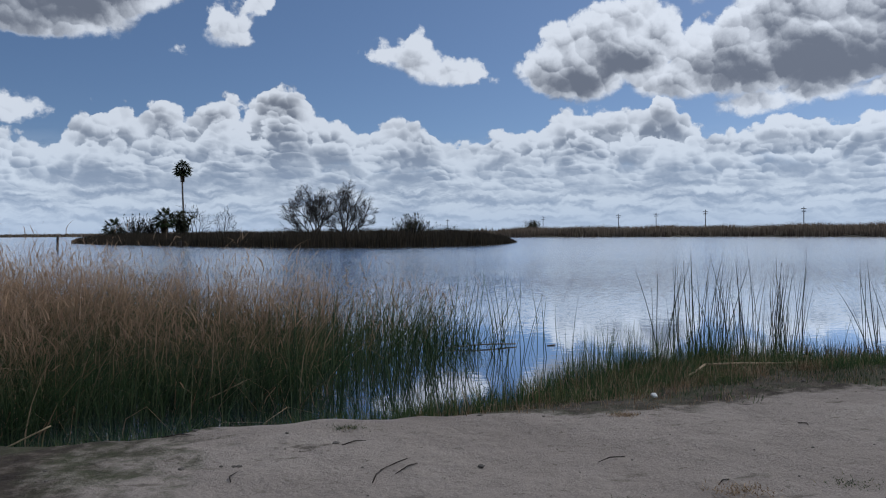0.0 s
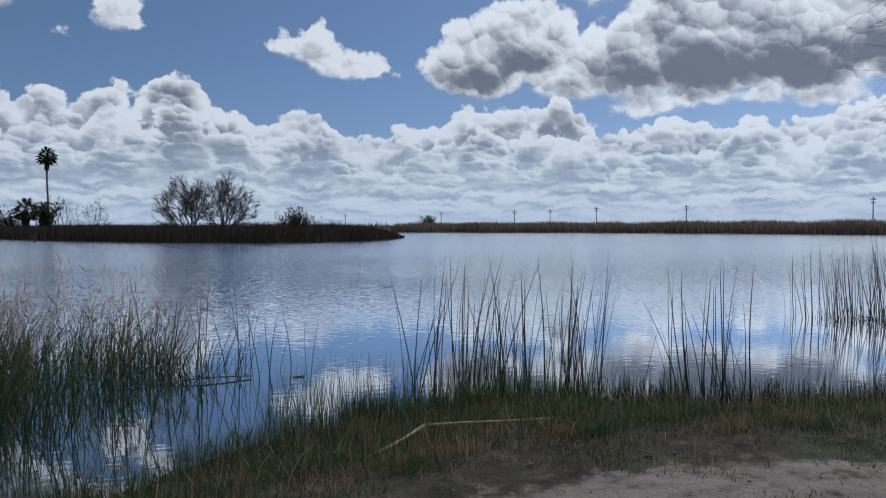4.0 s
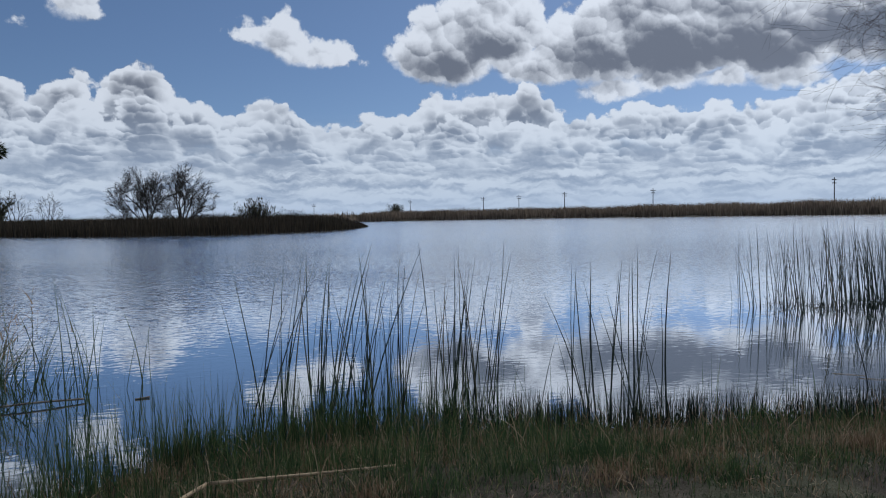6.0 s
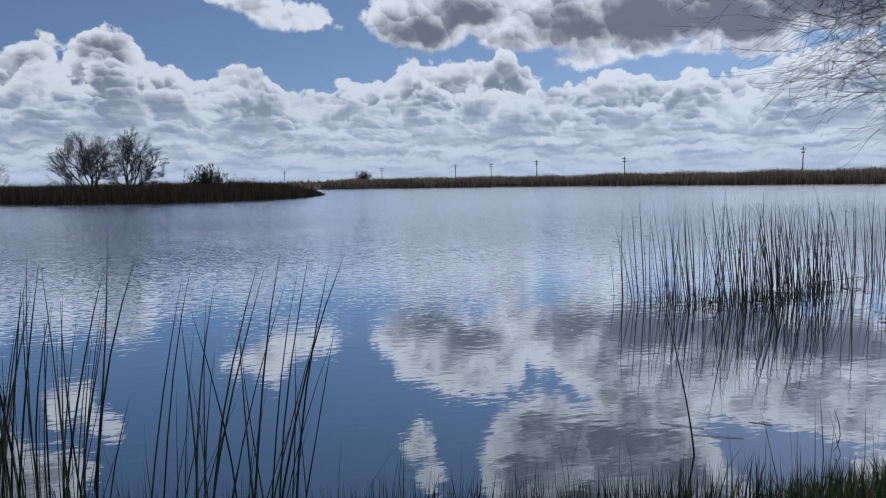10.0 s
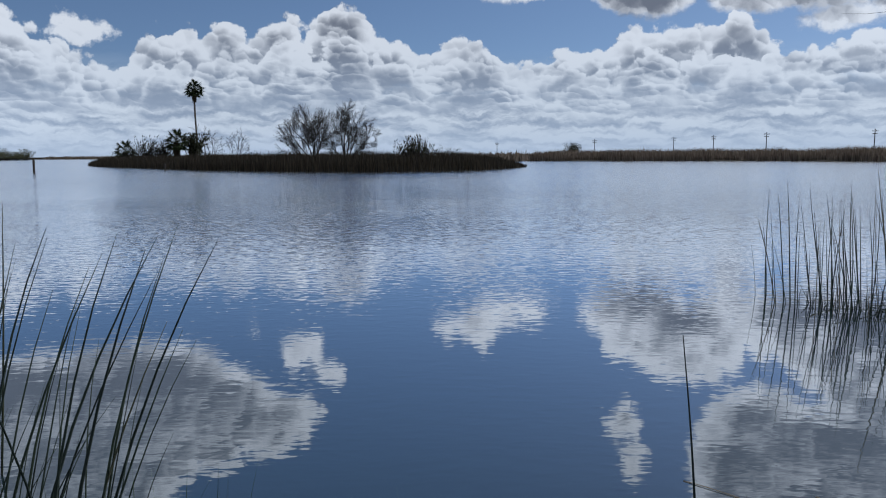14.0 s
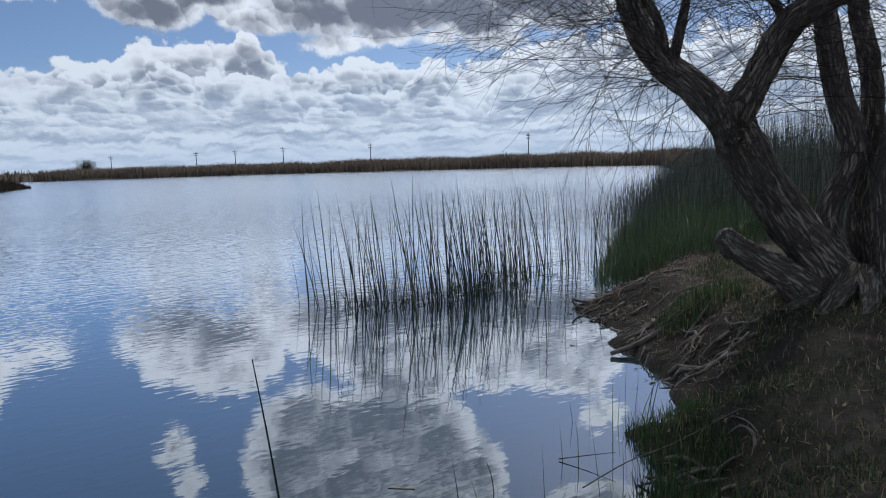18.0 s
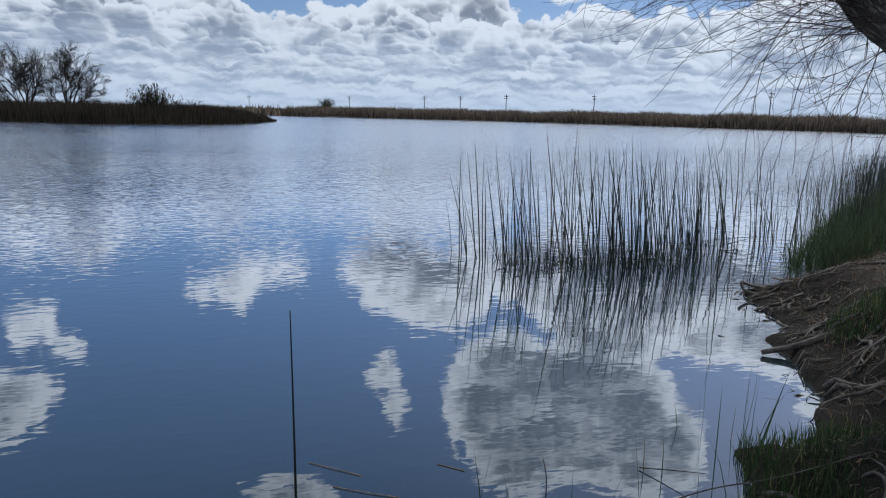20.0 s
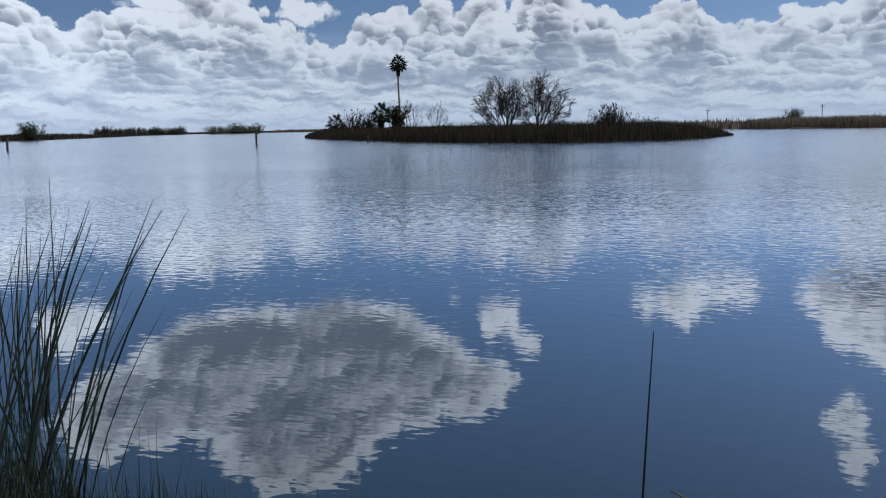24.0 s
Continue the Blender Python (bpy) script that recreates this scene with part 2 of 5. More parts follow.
    dark = mixed(tree, low, (0.31, 0.375, 0.475), (0.16, 0.178, 0.218))
    light = mixed(tree, low, (0.62, 0.68, 0.745), (0.74, 0.76, 0.79))
    shade = mixed(tree, tone, dark, light)
    # brighter towards the sun
    glow = calc(tree, "POWER", calc(tree, "MAXIMUM", 0.0, vec_dot(tree, way)), 5.0)
    shade = mixed(tree, 1.0, shade, lift(tree, calc(tree, "ADD", glow, against)), "MULTIPLY")
    haze = step(tree, v, 3.2, -0.5)
    veil = step(tree, v, 8.0, 2.0)
    clear = node(tree, "ShaderNodeBackground")
    tree.links.new(sky.outputs[0], clear.inputs[0])
    clear.inputs[1].default_value = 0.075
    cloud = node(tree, "ShaderNodeBackground")
    tree.links.new(mixed(tree, calc(tree, "MULTIPLY", haze, 0.85), shade, (0.44, 0.52, 0.63)), cloud.inputs[0])
    cloud.inputs[1].default_value = 1.0
    both = node(tree, "ShaderNodeMixShader")
    tree.links.new(calc(tree, "MAXIMUM", cover, calc(tree, "MAXIMUM", haze, calc(tree, "MULTIPLY", veil, 0.8))), both.inputs[0])
    tree.links.new(clear.outputs[0], both.inputs[1])
    tree.links.new(cloud.outputs[0], both.inputs[2])
    out = node(tree, "ShaderNodeOutputWorld")
    tree.links.new(both.outputs[0], out.inputs[0])


def sun_way():
    a, e = radians(SUN_TURN), radians(SUN_HEIGHT)
    return Vector((math.sin(a) * math.cos(e), math.cos(a) * math.cos(e), math.sin(e)))


def vec_dot(tree, way):
    n = node(tree, "ShaderNodeVectorMath", "DOT_PRODUCT")
    wire(tree, way, n.inputs[0])
    n.inputs[1].default_value = sun_way()
    return n.outputs["Value"]


def lift(tree, glow):
    n = node(tree, "ShaderNodeCombineXYZ")
    level = calc(tree, "MULTIPLY_ADD", glow, 0.42, 0.9)
    for socket in n.inputs:
        wire(tree, level, socket)
    return n.outputs[0]


make_world()
sun = new("sun", bpy.data.lights.new("sun", "SUN"))
sun.data.energy, sun.data.angle, sun.data.color = 2.0, radians(12), (1.0, 0.95, 0.87)
sun.matrix_world = look(sun_way() * 50, (0, 0, 0))


# ---- materials ----
def surface(name, rough=0.8, metal=0.0, specular=0.3):
    m = bpy.data.materials.new(name)
    m.use_nodes = True
    tree = m.node_tree
    shader = tree.nodes["Principled BSDF"]
    shader.inputs["Roughness"].default_value = rough
    shader.inputs["Metallic"].default_value = metal
    shader.inputs["Specular IOR Level"].default_value = specular
    return m, tree, shader


def relief(tree, shader, height, strength, distance):
    n = node(tree, "ShaderNodeBump")
    n.inputs["Strength"].default_value, n.inputs["Distance"].default_value = strength, distance
    tree.links.new(height, n.inputs["Height"])
    tree.links.new(n.outputs[0], shader.inputs["Normal"])


def plant_material(name, stops, rough=0.6, through=0.25, height_stops=None, top=1.0):
    """Stems and blades: each one takes its own tint, and the tint may turn from foot to tip (height in metres)."""
    m, tree, shader = surface(name, rough, 0.0, 0.25)
    info = node(tree, "ShaderNodeObjectInfo").outputs["Random"]
    own = calc(tree, "FRACT", calc(tree, "ADD", node(tree, "ShaderNodeNewGeometry").outputs["Random Per Island"], info))
    colour = ramp(tree, own, stops)
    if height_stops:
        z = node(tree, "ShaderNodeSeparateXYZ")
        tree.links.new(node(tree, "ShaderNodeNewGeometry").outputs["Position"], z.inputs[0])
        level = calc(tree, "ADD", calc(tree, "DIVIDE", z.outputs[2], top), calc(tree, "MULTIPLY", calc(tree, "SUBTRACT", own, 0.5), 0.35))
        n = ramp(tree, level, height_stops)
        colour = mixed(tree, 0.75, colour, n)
    tree.links.new(colour, shader.inputs["Base Color"])
    if through:
        shine = node(tree, "ShaderNodeBsdfTranslucent")
        tree.links.new(colour, shine.inputs[0])
        both = node(tree, "ShaderNodeMixShader")
        both.inputs[0].default_value = through
        tree.links.new(shader.outputs[0], both.inputs[1])
        tree.links.new(shine.outputs[0], both.inputs[2])
        tree.links.new(both.outputs[0], tree.nodes["Material Output"].inputs[0])
    return m


def bark_material(name, dark, pale):
    """Furrowed bark; the stored "along" vector runs round and along each limb."""
    m, tree, shader = surface(name, 0.9, 0.0, 0.2)
    at = node(tree, "ShaderNodeAttribute")
    at.attribute_name = "along"
    at = at.outputs["Vector"]
    bent = vec(tree, "MULTIPLY_ADD", grain(tree, at, 7.0, 3.0, 0.6, True), (0.05, 0.05, 0.035), at)
    furrow = grain(tree, bent, 30.0, 6.0, 0.68)
    ridge = step(tree, calc(tree, "ABSOLUTE", calc(tree, "SUBTRACT", furrow, 0.5)), 0.0, 0.10)
    rough = grain(tree, vec(tree, "MULTIPLY", at, (1.0, 1.0, 3.0)), 70.0, 5.0, 0.7)
    blotch = grain(tree, at, 2.5, 3.0, 0.6)
    colour = mixed(tree, calc(tree, "MULTIPLY", ridge, calc(tree, "MULTIPLY_ADD", rough, 0.9, 0.25)), dark, pale)
    colour = mixed(tree, calc(tree, "MULTIPLY", step(tree, blotch, 0.5, 0.68), 0.4), colour, (0.075, 0.07, 0.035))
    tree.links.new(colour, shader.inputs["Base Color"])
    relief(tree, shader, calc(tree, "MULTIPLY_ADD", rough, 0.35, ridge), 1.0, 0.035)
    return m


def stored(tree, key):
    n = node(tree, "ShaderNodeAttribute")
    n.attribute_name = key
    return n.outputs["Fac"]


def ground_material():
    m, tree, shader = surface("bank_soil", 0.95, 0.0, 0.15)
    at = node(tree, "ShaderNodeNewGeometry").outputs["Position"]
    mask = stored(tree, "sandy")
    wet = stored(tree, "wet")
    coarse = grain(tree, at, 0.9, 5.0, 0.6)
    middle = grain(tree, at, 4.5, 6.0, 0.65)
    fine = grain(tree, at, 60.0, 4.0, 0.7)
    sand = ramp(tree, calc(tree, "MULTIPLY_ADD", fine, 0.5, calc(tree, "MULTIPLY", coarse, 0.5)), [(0.3, (0.150, 0.127, 0.110)), (0.5, (0.238, 0.206, 0.182)), (0.7, (0.318, 0.282, 0.250))])
    stains = calc(tree, "MULTIPLY", step(tree, grain(tree, vec(tree, "MULTIPLY", at, (1.0, 2.2, 1.0)), 3.4, 5.0, 0.65), 0.57, 0.70), step(tree, coarse, 0.38, 0.60))
    sand = mixed(tree, calc(tree, "MULTIPLY", stains, 0.8), sand, (0.075, 0.062, 0.048))
    fleck = step(tree, grain(tree, at, 17.0, 3.0, 0.6), 0.62, 0.72)
    sand = mixed(tree, calc(tree, "MULTIPLY", fleck, 0.6), sand, (0.075, 0.062, 0.048))
    soil = ramp(tree, middle, [(0.3, (0.026, 0.021, 0.017)), (0.5, (0.054, 0.044, 0.035)), (0.72, (0.120, 0.100, 0.080))])
    soil = mixed(tree, calc(tree, "MULTIPLY", step(tree, coarse, 0.45, 0.62), 0.7), soil, (0.062, 0.068, 0.038))
    where = step(tree, calc(tree, "MULTIPLY_ADD", calc(tree, "SUBTRACT", middle, 0.5), 0.9, mask), 0.35, 0.65)
    colour = mixed(tree, where, soil, sand)
    colour = mixed(tree, calc(tree, "MULTIPLY", wet, 0.9), colour, (0.022, 0.019, 0.015))
    tree.links.new(colour, shader.inputs["Base Color"])
    relief(tree, shader, calc(tree, "MULTIPLY_ADD", fine, 0.2, middle), 1.0, 0.07)
    return m


def water_material():
    m = bpy.data.materials.new("lake_water")
    m.use_nodes = True
    tree = m.node_tree
    tree.nodes.clear()
    at = node(tree, "ShaderNodeNewGeometry").outputs["Position"]
    split = node(tree, "ShaderNodeSeparateXYZ")
    tree.links.new(at, split.inputs[0])
    # a breeze ruffles the open water; near the bank it lies calm
    out = vec(tree, "LENGTH", vec(tree, "MULTIPLY_ADD", at, (0.8, 1.0, 0.0), (0.0, 2.0, 0.0)))
    patch = grain(tree, vec(tree, "MULTIPLY", at, (0.035, 0.06, 0.0)), 1.0, 3.0, 0.5, False, "2D")
    breeze = calc(tree, "MULTIPLY", step(tree, out, 9.0, 26.0), step(tree, patch, 0.34, 0.6, 0.55, 1.0))
    breeze = calc(tree, "MULTIPLY_ADD", breeze, 0.97, 0.03)
    long = grain(tree, vec(tree, "MULTIPLY", at, (0.9, 1.5, 0.0)), 1.0, 2.0, 0.5, False, "2D")
    short = grain(tree, vec(tree, "MULTIPLY", at, (6.0, 8.5, 0.0)), 1.0, 1.0, 0.4, False, "2D")
    height = calc(tree, "MULTIPLY", calc(tree, "MULTIPLY", calc(tree, "POWER", short, 5.0), 3.6), breeze)
    chop = grain(tree, vec(tree, "MULTIPLY", at, (1.7, 3.3, 0.0)), 1.0, 2.0, 0.55, False, "2D")
    chop = calc(tree, "POWER", calc(tree, "ABSOLUTE", calc(tree, "SUBTRACT", chop, 0.5)), 0.8)
    height = calc(tree, "SUBTRACT", height, calc(tree, "MULTIPLY", calc(tree, "MULTIPLY", chop, 3.0), breeze))
    swell = grain(tree, vec(tree, "MULTIPLY", at, (1.1, 3.2, 0.0)), 1.0, 1.0, 0.4, False, "2D")
    height = calc(tree, "ADD", height, calc(tree, "MULTIPLY_ADD", swell, 0.022, calc(tree, "MULTIPLY", long, 0.05)))
    ripple = grain(tree, vec(tree, "MULTIPLY", at, (4.0, 13.0, 0.0)), 1.0, 2.0, 0.5, False, "2D")
    calm = step(tree, patch, 0.42, 0.62, 0.35, 1.0)
    height = calc(tree, "ADD", height, calc(tree, "MULTIPLY", calc(tree, "MULTIPLY", ripple, calm), 0.036))
    bump = node(tree, "ShaderNodeBump")
    bump.inputs["Distance"].default_value = 0.05
    bump.inputs["Strength"].default_value = 0.18
    tree.links.new(height, bump.inputs["Height"])
    deep = node(tree, "ShaderNodeBsdfDiffuse")
    tree.links.new(mixed(tree, patch, (0.016, 0.032, 0.040), (0.024, 0.044, 0.052)), deep.inputs[0])
    gloss = node(tree, "ShaderNodeBsdfGlossy")
    gloss.inputs["Color"].default_value = (0.93, 0.96, 1.0, 1.0)
    tree.links.new(step(tree, out, 5.0, 60.0, 0.010, 0.15), gloss.inputs["Roughness"])
    tree.links.new(bump.outputs[0], gloss.inputs["Normal"])
    slant = node(tree, "ShaderNodeLayerWeight")
    tree.links.new(bump.outputs[0], slant.inputs["Normal"])
    mirror = calc(tree, "MULTIPLY", calc(tree, "POWER", slant.outputs["Facing"], 2.5), 1.38, 0.0, True)
    both = node(tree, "ShaderNodeMixShader")
    tree.links.new(mirror, both.inputs[0])
    tree.links.new(deep.outputs[0], both.inputs[1])
    tree.links.new(gloss.outputs[0], both.inputs[2])
    tree.links.new(both.outputs[0], node(tree, "ShaderNodeOutputMaterial").inputs[0])
    return m


def plain_material(name, dark, pale, scale, rough=0.85, strength=0.3):
    m, tree, shader = surface(name, rough)
    at = node(tree, "ShaderNodeTexCoord").outputs["Object"]
    n = grain(tree, at, scale, 5.0, 0.65)
    tree.links.new(ramp(tree, n, [(0.3, dark), (0.7, pale)]), shader.inputs["Base Color"])
    relief(tree, shader, n, strength, 0.02)
    return m


SOIL, WATER = ground_material(), water_material()
GREENS = [(0.0, (0.016, 0.036, 0.015)), (0.4, (0.036, 0.068, 0.025)), (0.8, (0.066, 0.102, 0.038)), (1.0, (0.18, 0.17, 0.085))]
STRAWS = [(0.0, (0.10, 0.062, 0.034)), (0.4, (0.20, 0.130, 0.075)), (0.8, (0.30, 0.215, 0.135)), (1.0, (0.40, 0.31, 0.20))]
TURF = plant_material("dark_turf", [(0.0, (0.026, 0.046, 0.022)), (0.55, (0.050, 0.074, 0.034)), (0.85, (0.105, 0.105, 0.058)), (1.0, (0.34, 0.29, 0.18))], 0.8, 0.2)
GRASS = plant_material("bank_grass", GREENS, 0.6, 0.45)
DRY = plant_material("dry_grass", STRAWS, 0.75, 0.2)
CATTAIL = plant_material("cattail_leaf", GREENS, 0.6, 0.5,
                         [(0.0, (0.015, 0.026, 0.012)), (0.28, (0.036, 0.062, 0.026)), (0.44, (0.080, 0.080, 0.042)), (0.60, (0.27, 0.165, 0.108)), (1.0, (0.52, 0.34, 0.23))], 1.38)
CATTAIL_GREEN = plant_material("green_cattail_leaf", [(0.0, (0.023, 0.048, 0.022)), (0.5, (0.046, 0.086, 0.036)), (1.0, (0.10, 0.13, 0.06))], 0.6, 0.4)
# Stem greens taken near black: the darkness of backlight is in the colour
RUSH = plant_material("backlit_stem", [(0.0, (0.008, 0.015, 0.013)), (0.5, (0.015, 0.027, 0.019)), (0.9, (0.030, 0.045, 0.027)), (1.0, (0.11, 0.095, 0.058))], 0.75, 0.0)
FAR_REED = plant_material("marsh_reed", [(0.0, (0.075, 0.060, 0.046)), (0.4, (0.15, 0.118, 0.090)), (0.75, (0.23, 0.182, 0.138)), (1.0, (0.32, 0.255, 0.19))], 0.8, 0.35)
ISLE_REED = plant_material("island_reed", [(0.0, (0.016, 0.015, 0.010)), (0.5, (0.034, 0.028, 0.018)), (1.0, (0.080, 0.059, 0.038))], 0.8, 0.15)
BARK = bark_material("willow_bark", (0.105, 0.090, 0.078), (0.36, 0.318, 0.275))
TWIG = plain_material("bare_twig", (0.014, 0.011, 0.010), (0.050, 0.037, 0.028), 9.0)
# Far twigs: near-black copy of bare_twig, the backlit silhouette painted into the colour
SILHOUETTE_TWIG = plain_material("silhouette_twig", (0.006, 0.005, 0.005), (0.018, 0.015, 0.013), 3.0)
DRIFT = plain_material("weathered_wood", (0.030, 0.026, 0.023), (0.20, 0.175, 0.15), 9.0)
MEADOW = plant_material("meadow_grass", [(0.0, (0.030, 0.053, 0.024)), (0.6, (0.060, 0.094, 0.041)), (1.0, (0.116, 0.143, 0.065))], 0.6, 0.25)
BULRUSH = plant_material("bulrush_leaf", [(0.0, (0.022, 0.032, 0.028)), (0.6, (0.050, 0.066, 0.054)), (0.85, (0.085, 0.098, 0.075)), (1.0, (0.19, 0.165, 0.115))], 0.6, 0.2)
STICK = plain_material("dry_stick", (0.20, 0.145, 0.085), (0.40, 0.31, 0.20), 11.0)
POLE = plain_material("pole_timber", (0.035, 0.028, 0.024), (0.075, 0.062, 0.052), 2.0)
FROND = plant_material("palm_frond", [(0.0, (0.014, 0.022, 0.010)), (1.0, (0.045, 0.06, 0.022))], 0.5, 0.15)
SKIRT = plant_material("dead_frond", [(0.0, (0.03, 0.022, 0.014)), (1.0, (0.09, 0.065, 0.04))], 0.8, 0.1)
LEAF = plant_material("shrub_leaf", [(0.0, (0.016, 0.020, 0.010)), (0.6, (0.035, 0.04, 0.018)), (1.0, (0.07, 0.06, 0.03))], 0.6, 0.2)
WILLOW_LEAF = plant_material("pale_leaf", [(0.0, (0.06, 0.065, 0.03)), (0.6, (0.10, 0.105, 0.05)), (1.0, (0.15, 0.14, 0.075))], 0.6, 0.25)
LITTER = plain_material("white_paper", (0.6, 0.6, 0.58), (0.8, 0.8, 0.78), 12.0)
STONE = plain_material("pebble", (0.05, 0.045, 0.04), (0.14, 0.125, 0.11), 14.0)


# ---- builders ----
def mesh_of(name, verts, tris, material, smooth=True):
    verts = np.asarray(verts, np.float32).reshape(-1, 3)
    tris = np.asarray(tris, np.int32).reshape(-1, 3)
    me = bpy.data.meshes.new(name)
    me.vertices.add(len(verts))
    me.vertices.foreach_set("co", verts.ravel())
    me.loops.add(tris.size)
    me.loops.foreach_set("vertex_index", tris.ravel())
    me.polygons.add(len(tris))
    me.polygons.foreach_set("loop_start", np.arange(0, tris.size, 3, dtype=np.int32))
    me.polygons.foreach_set("use_smooth", np.full(len(tris), smooth))
    me.update(calc_edges=True)
    me.materials.append(material)
    return me


def bark_mesh(name, points, radii, sides, lumps, seed):
    """A limb with a stored vector that runs round and along it."""
    p = np.asarray(points, float)
    r = np.broadcast_to(np.asarray(radii, float), (len(p),))
    me = mesh_of(name, *tube(p, r, sides, lumps, seed), BARK)
    run = np.concatenate([[0], np.cumsum(np.linalg.norm(np.diff(p, axis=0), axis=1))]) * 0.13 + seed * 3.1
    a = np.arange(sides) * 2 * np.pi / sides
    wide = np.maximum(r, 0.05)[:, None]
    along = np.stack([np.cos(a) * wide, np.sin(a) * wide, np.repeat(run[:, None], sides, 1)], -1).reshape(-1, 3)
    along = np.concatenate([along, [(0, 0, run[0]), (0, 0, run[-1])]]).astype(np.float32)
    me.attributes.new("along", "FLOAT_VECTOR", "POINT").data.foreach_set("vector", along.ravel())
    return me


def part(name, mesh, parent=None, label=""):
    ob = new(name, mesh)
    if parent:
        ob.parent = parent
    return tagged(ob, label)


def thing(name, label, category, group="", kind="", at=(0, 0, 0)):
    ob = new(name)
    ob.empty_display_size = 0.2
    ob.location = at
    return tagged(ob, label, category, group, kind)


def tube(points, radii, sides=6, bumps=0.0, seed=0):
    """Vertices and triangles of a tapering round stem along points, closed at both ends."""
    p = np.asarray(points, float)
    r = np.broadcast_to(np.asarray(radii, float), (len(p),)).copy()
    along = np.gradient(p, axis=0)
    along /= np.linalg.norm(along, axis=1)[:, None] + 1e-9
    side = np.cross(along[0], (0.31, 0.87, 0.12))
    verts = []
    rng = np.random.default_rng(seed)
    lumps = rng.normal(0, bumps, (len(p), sides)) if bumps else None
    if bumps:
        lumps = (lumps + np.roll(lumps, 1, 0) + np.roll(lumps, 2, 0)) / 2.2
        lumps = lumps + rng.normal(0, bumps * 0.6, (1, sides))
    for i in range(len(p)):
        side = side - along[i] * np.dot(side, along[i])
        side /= np.linalg.norm(side) + 1e-9
        other = np.cross(along[i], side)
        a = np.arange(sides) * 2 * np.pi / sides
        rr = r[i] * (1 + lumps[i]) if bumps else np.full(sides, r[i])
        verts.append(p[i] + (np.cos(a) * rr)[:, None] * side + (np.sin(a) * rr)[:, None] * other)
    verts = np.concatenate(verts + [p[:1], p[-1:]])
    n = len(p)
    i, j = np.meshgrid(np.arange(n - 1), np.arange(sides), indexing="ij")
    a, b = i * sides + j, i * sides + (j + 1) % sides
    tris = np.concatenate([np.stack([a, b, b + sides], -1).reshape(-1, 3), np.stack([a, b + sides, a + sides], -1).reshape(-1, 3)])
    k = np.arange(sides)
    foot = np.stack([np.full(sides, n * sides), (k + 1) % sides, k], -1)
    head = np.stack([np.full(sides, n * sides + 1), (n - 1) * sides + k, (n - 1) * sides + (k + 1) % sides], -1)
    return verts, np.concatenate([tris, foot, head])


def joined(pieces):
    verts, tris, base = [], [], 0
    for v, t in pieces:
        verts.append(v)
        tris.append(np.asarray(t) + base)
        base += len(v)
    return np.concatenate(verts), np.concatenate(tris)


def curve(points, steps=4):
    """A smooth line through points (Catmull-Rom)."""
    p = np.asarray(points, float)
    q = np.concatenate([2 * p[:1] - p[1:2], p, 2 * p[-1:] - p[-2:-1]])
    out = []
    for i in range(1, len(q) - 2):
        for s in np.arange(steps) / steps:
            out.append(0.5 * (2 * q[i] + (q[i + 1] - q[i - 1]) * s + (2 * q[i - 1] - 5 * q[i] + 4 * q[i + 1] - q[i + 2]) * s * s + (3 * q[i] - q[i - 1] - 3 * q[i + 1] + q[i + 2]) * s ** 3))
    return np.array(out + [q[-2]])


def blades(base, height, width, heading, lean, bend, rng, segs=3):
    """Flat tapering leaves, all at once: arrays of feet, heights, widths, headings and how far they lean and bow."""
    n = len(base)
    s = np.linspace(0, 1, segs + 1)[None, :]
    h, ln, bd = height[:, None], lean[:, None], bend[:, None]
    away = h * (ln * s + bd * s ** 2)
    rise = h * s * np.sqrt(np.maximum(0.05, 1 - (ln * 0.7 + bd * s * 0.8) ** 2))
    c = np.stack([np.cos(heading), np.sin(heading)], 1)
    turn = rng.uniform(0, np.pi, n)
    w = np.stack([np.cos(turn), np.sin(turn)], 1) * width[:, None]
    taper = np.array([1.0, 0.95, 0.62, 0.3, 0.2, 0.1])[:segs] if segs > 2 else np.array([1.0, 0.7])
    mid = np.stack([base[:, 0:1] + c[:, 0:1] * away, base[:, 1:2] + c[:, 1:2] * away, base[:, 2:3] + rise], -1)
    k = 2 * segs + 1
    v = np.zeros((n, k, 3))
    for i in range(segs):
        off = np.concatenate([w * taper[i] * 0.5, np.zeros((n, 1))], 1)
        v[:, 2 * i] = mid[:, i] - off
        v[:, 2 * i + 1] = mid[:, i] + off
    v[:, -1] = mid[:, -1]
    t = []
    for i in range(segs - 1):
        t += [(2 * i, 2 * i + 1, 2 * i + 3), (2 * i, 2 * i + 3, 2 * i + 2)]
    t.append((k - 3, k - 2, k - 1))
    tris = (np.array(t)[None] + (np.arange(n) * k)[:, None, None]).reshape(-1, 3)
    return v.reshape(-1, 3), tris


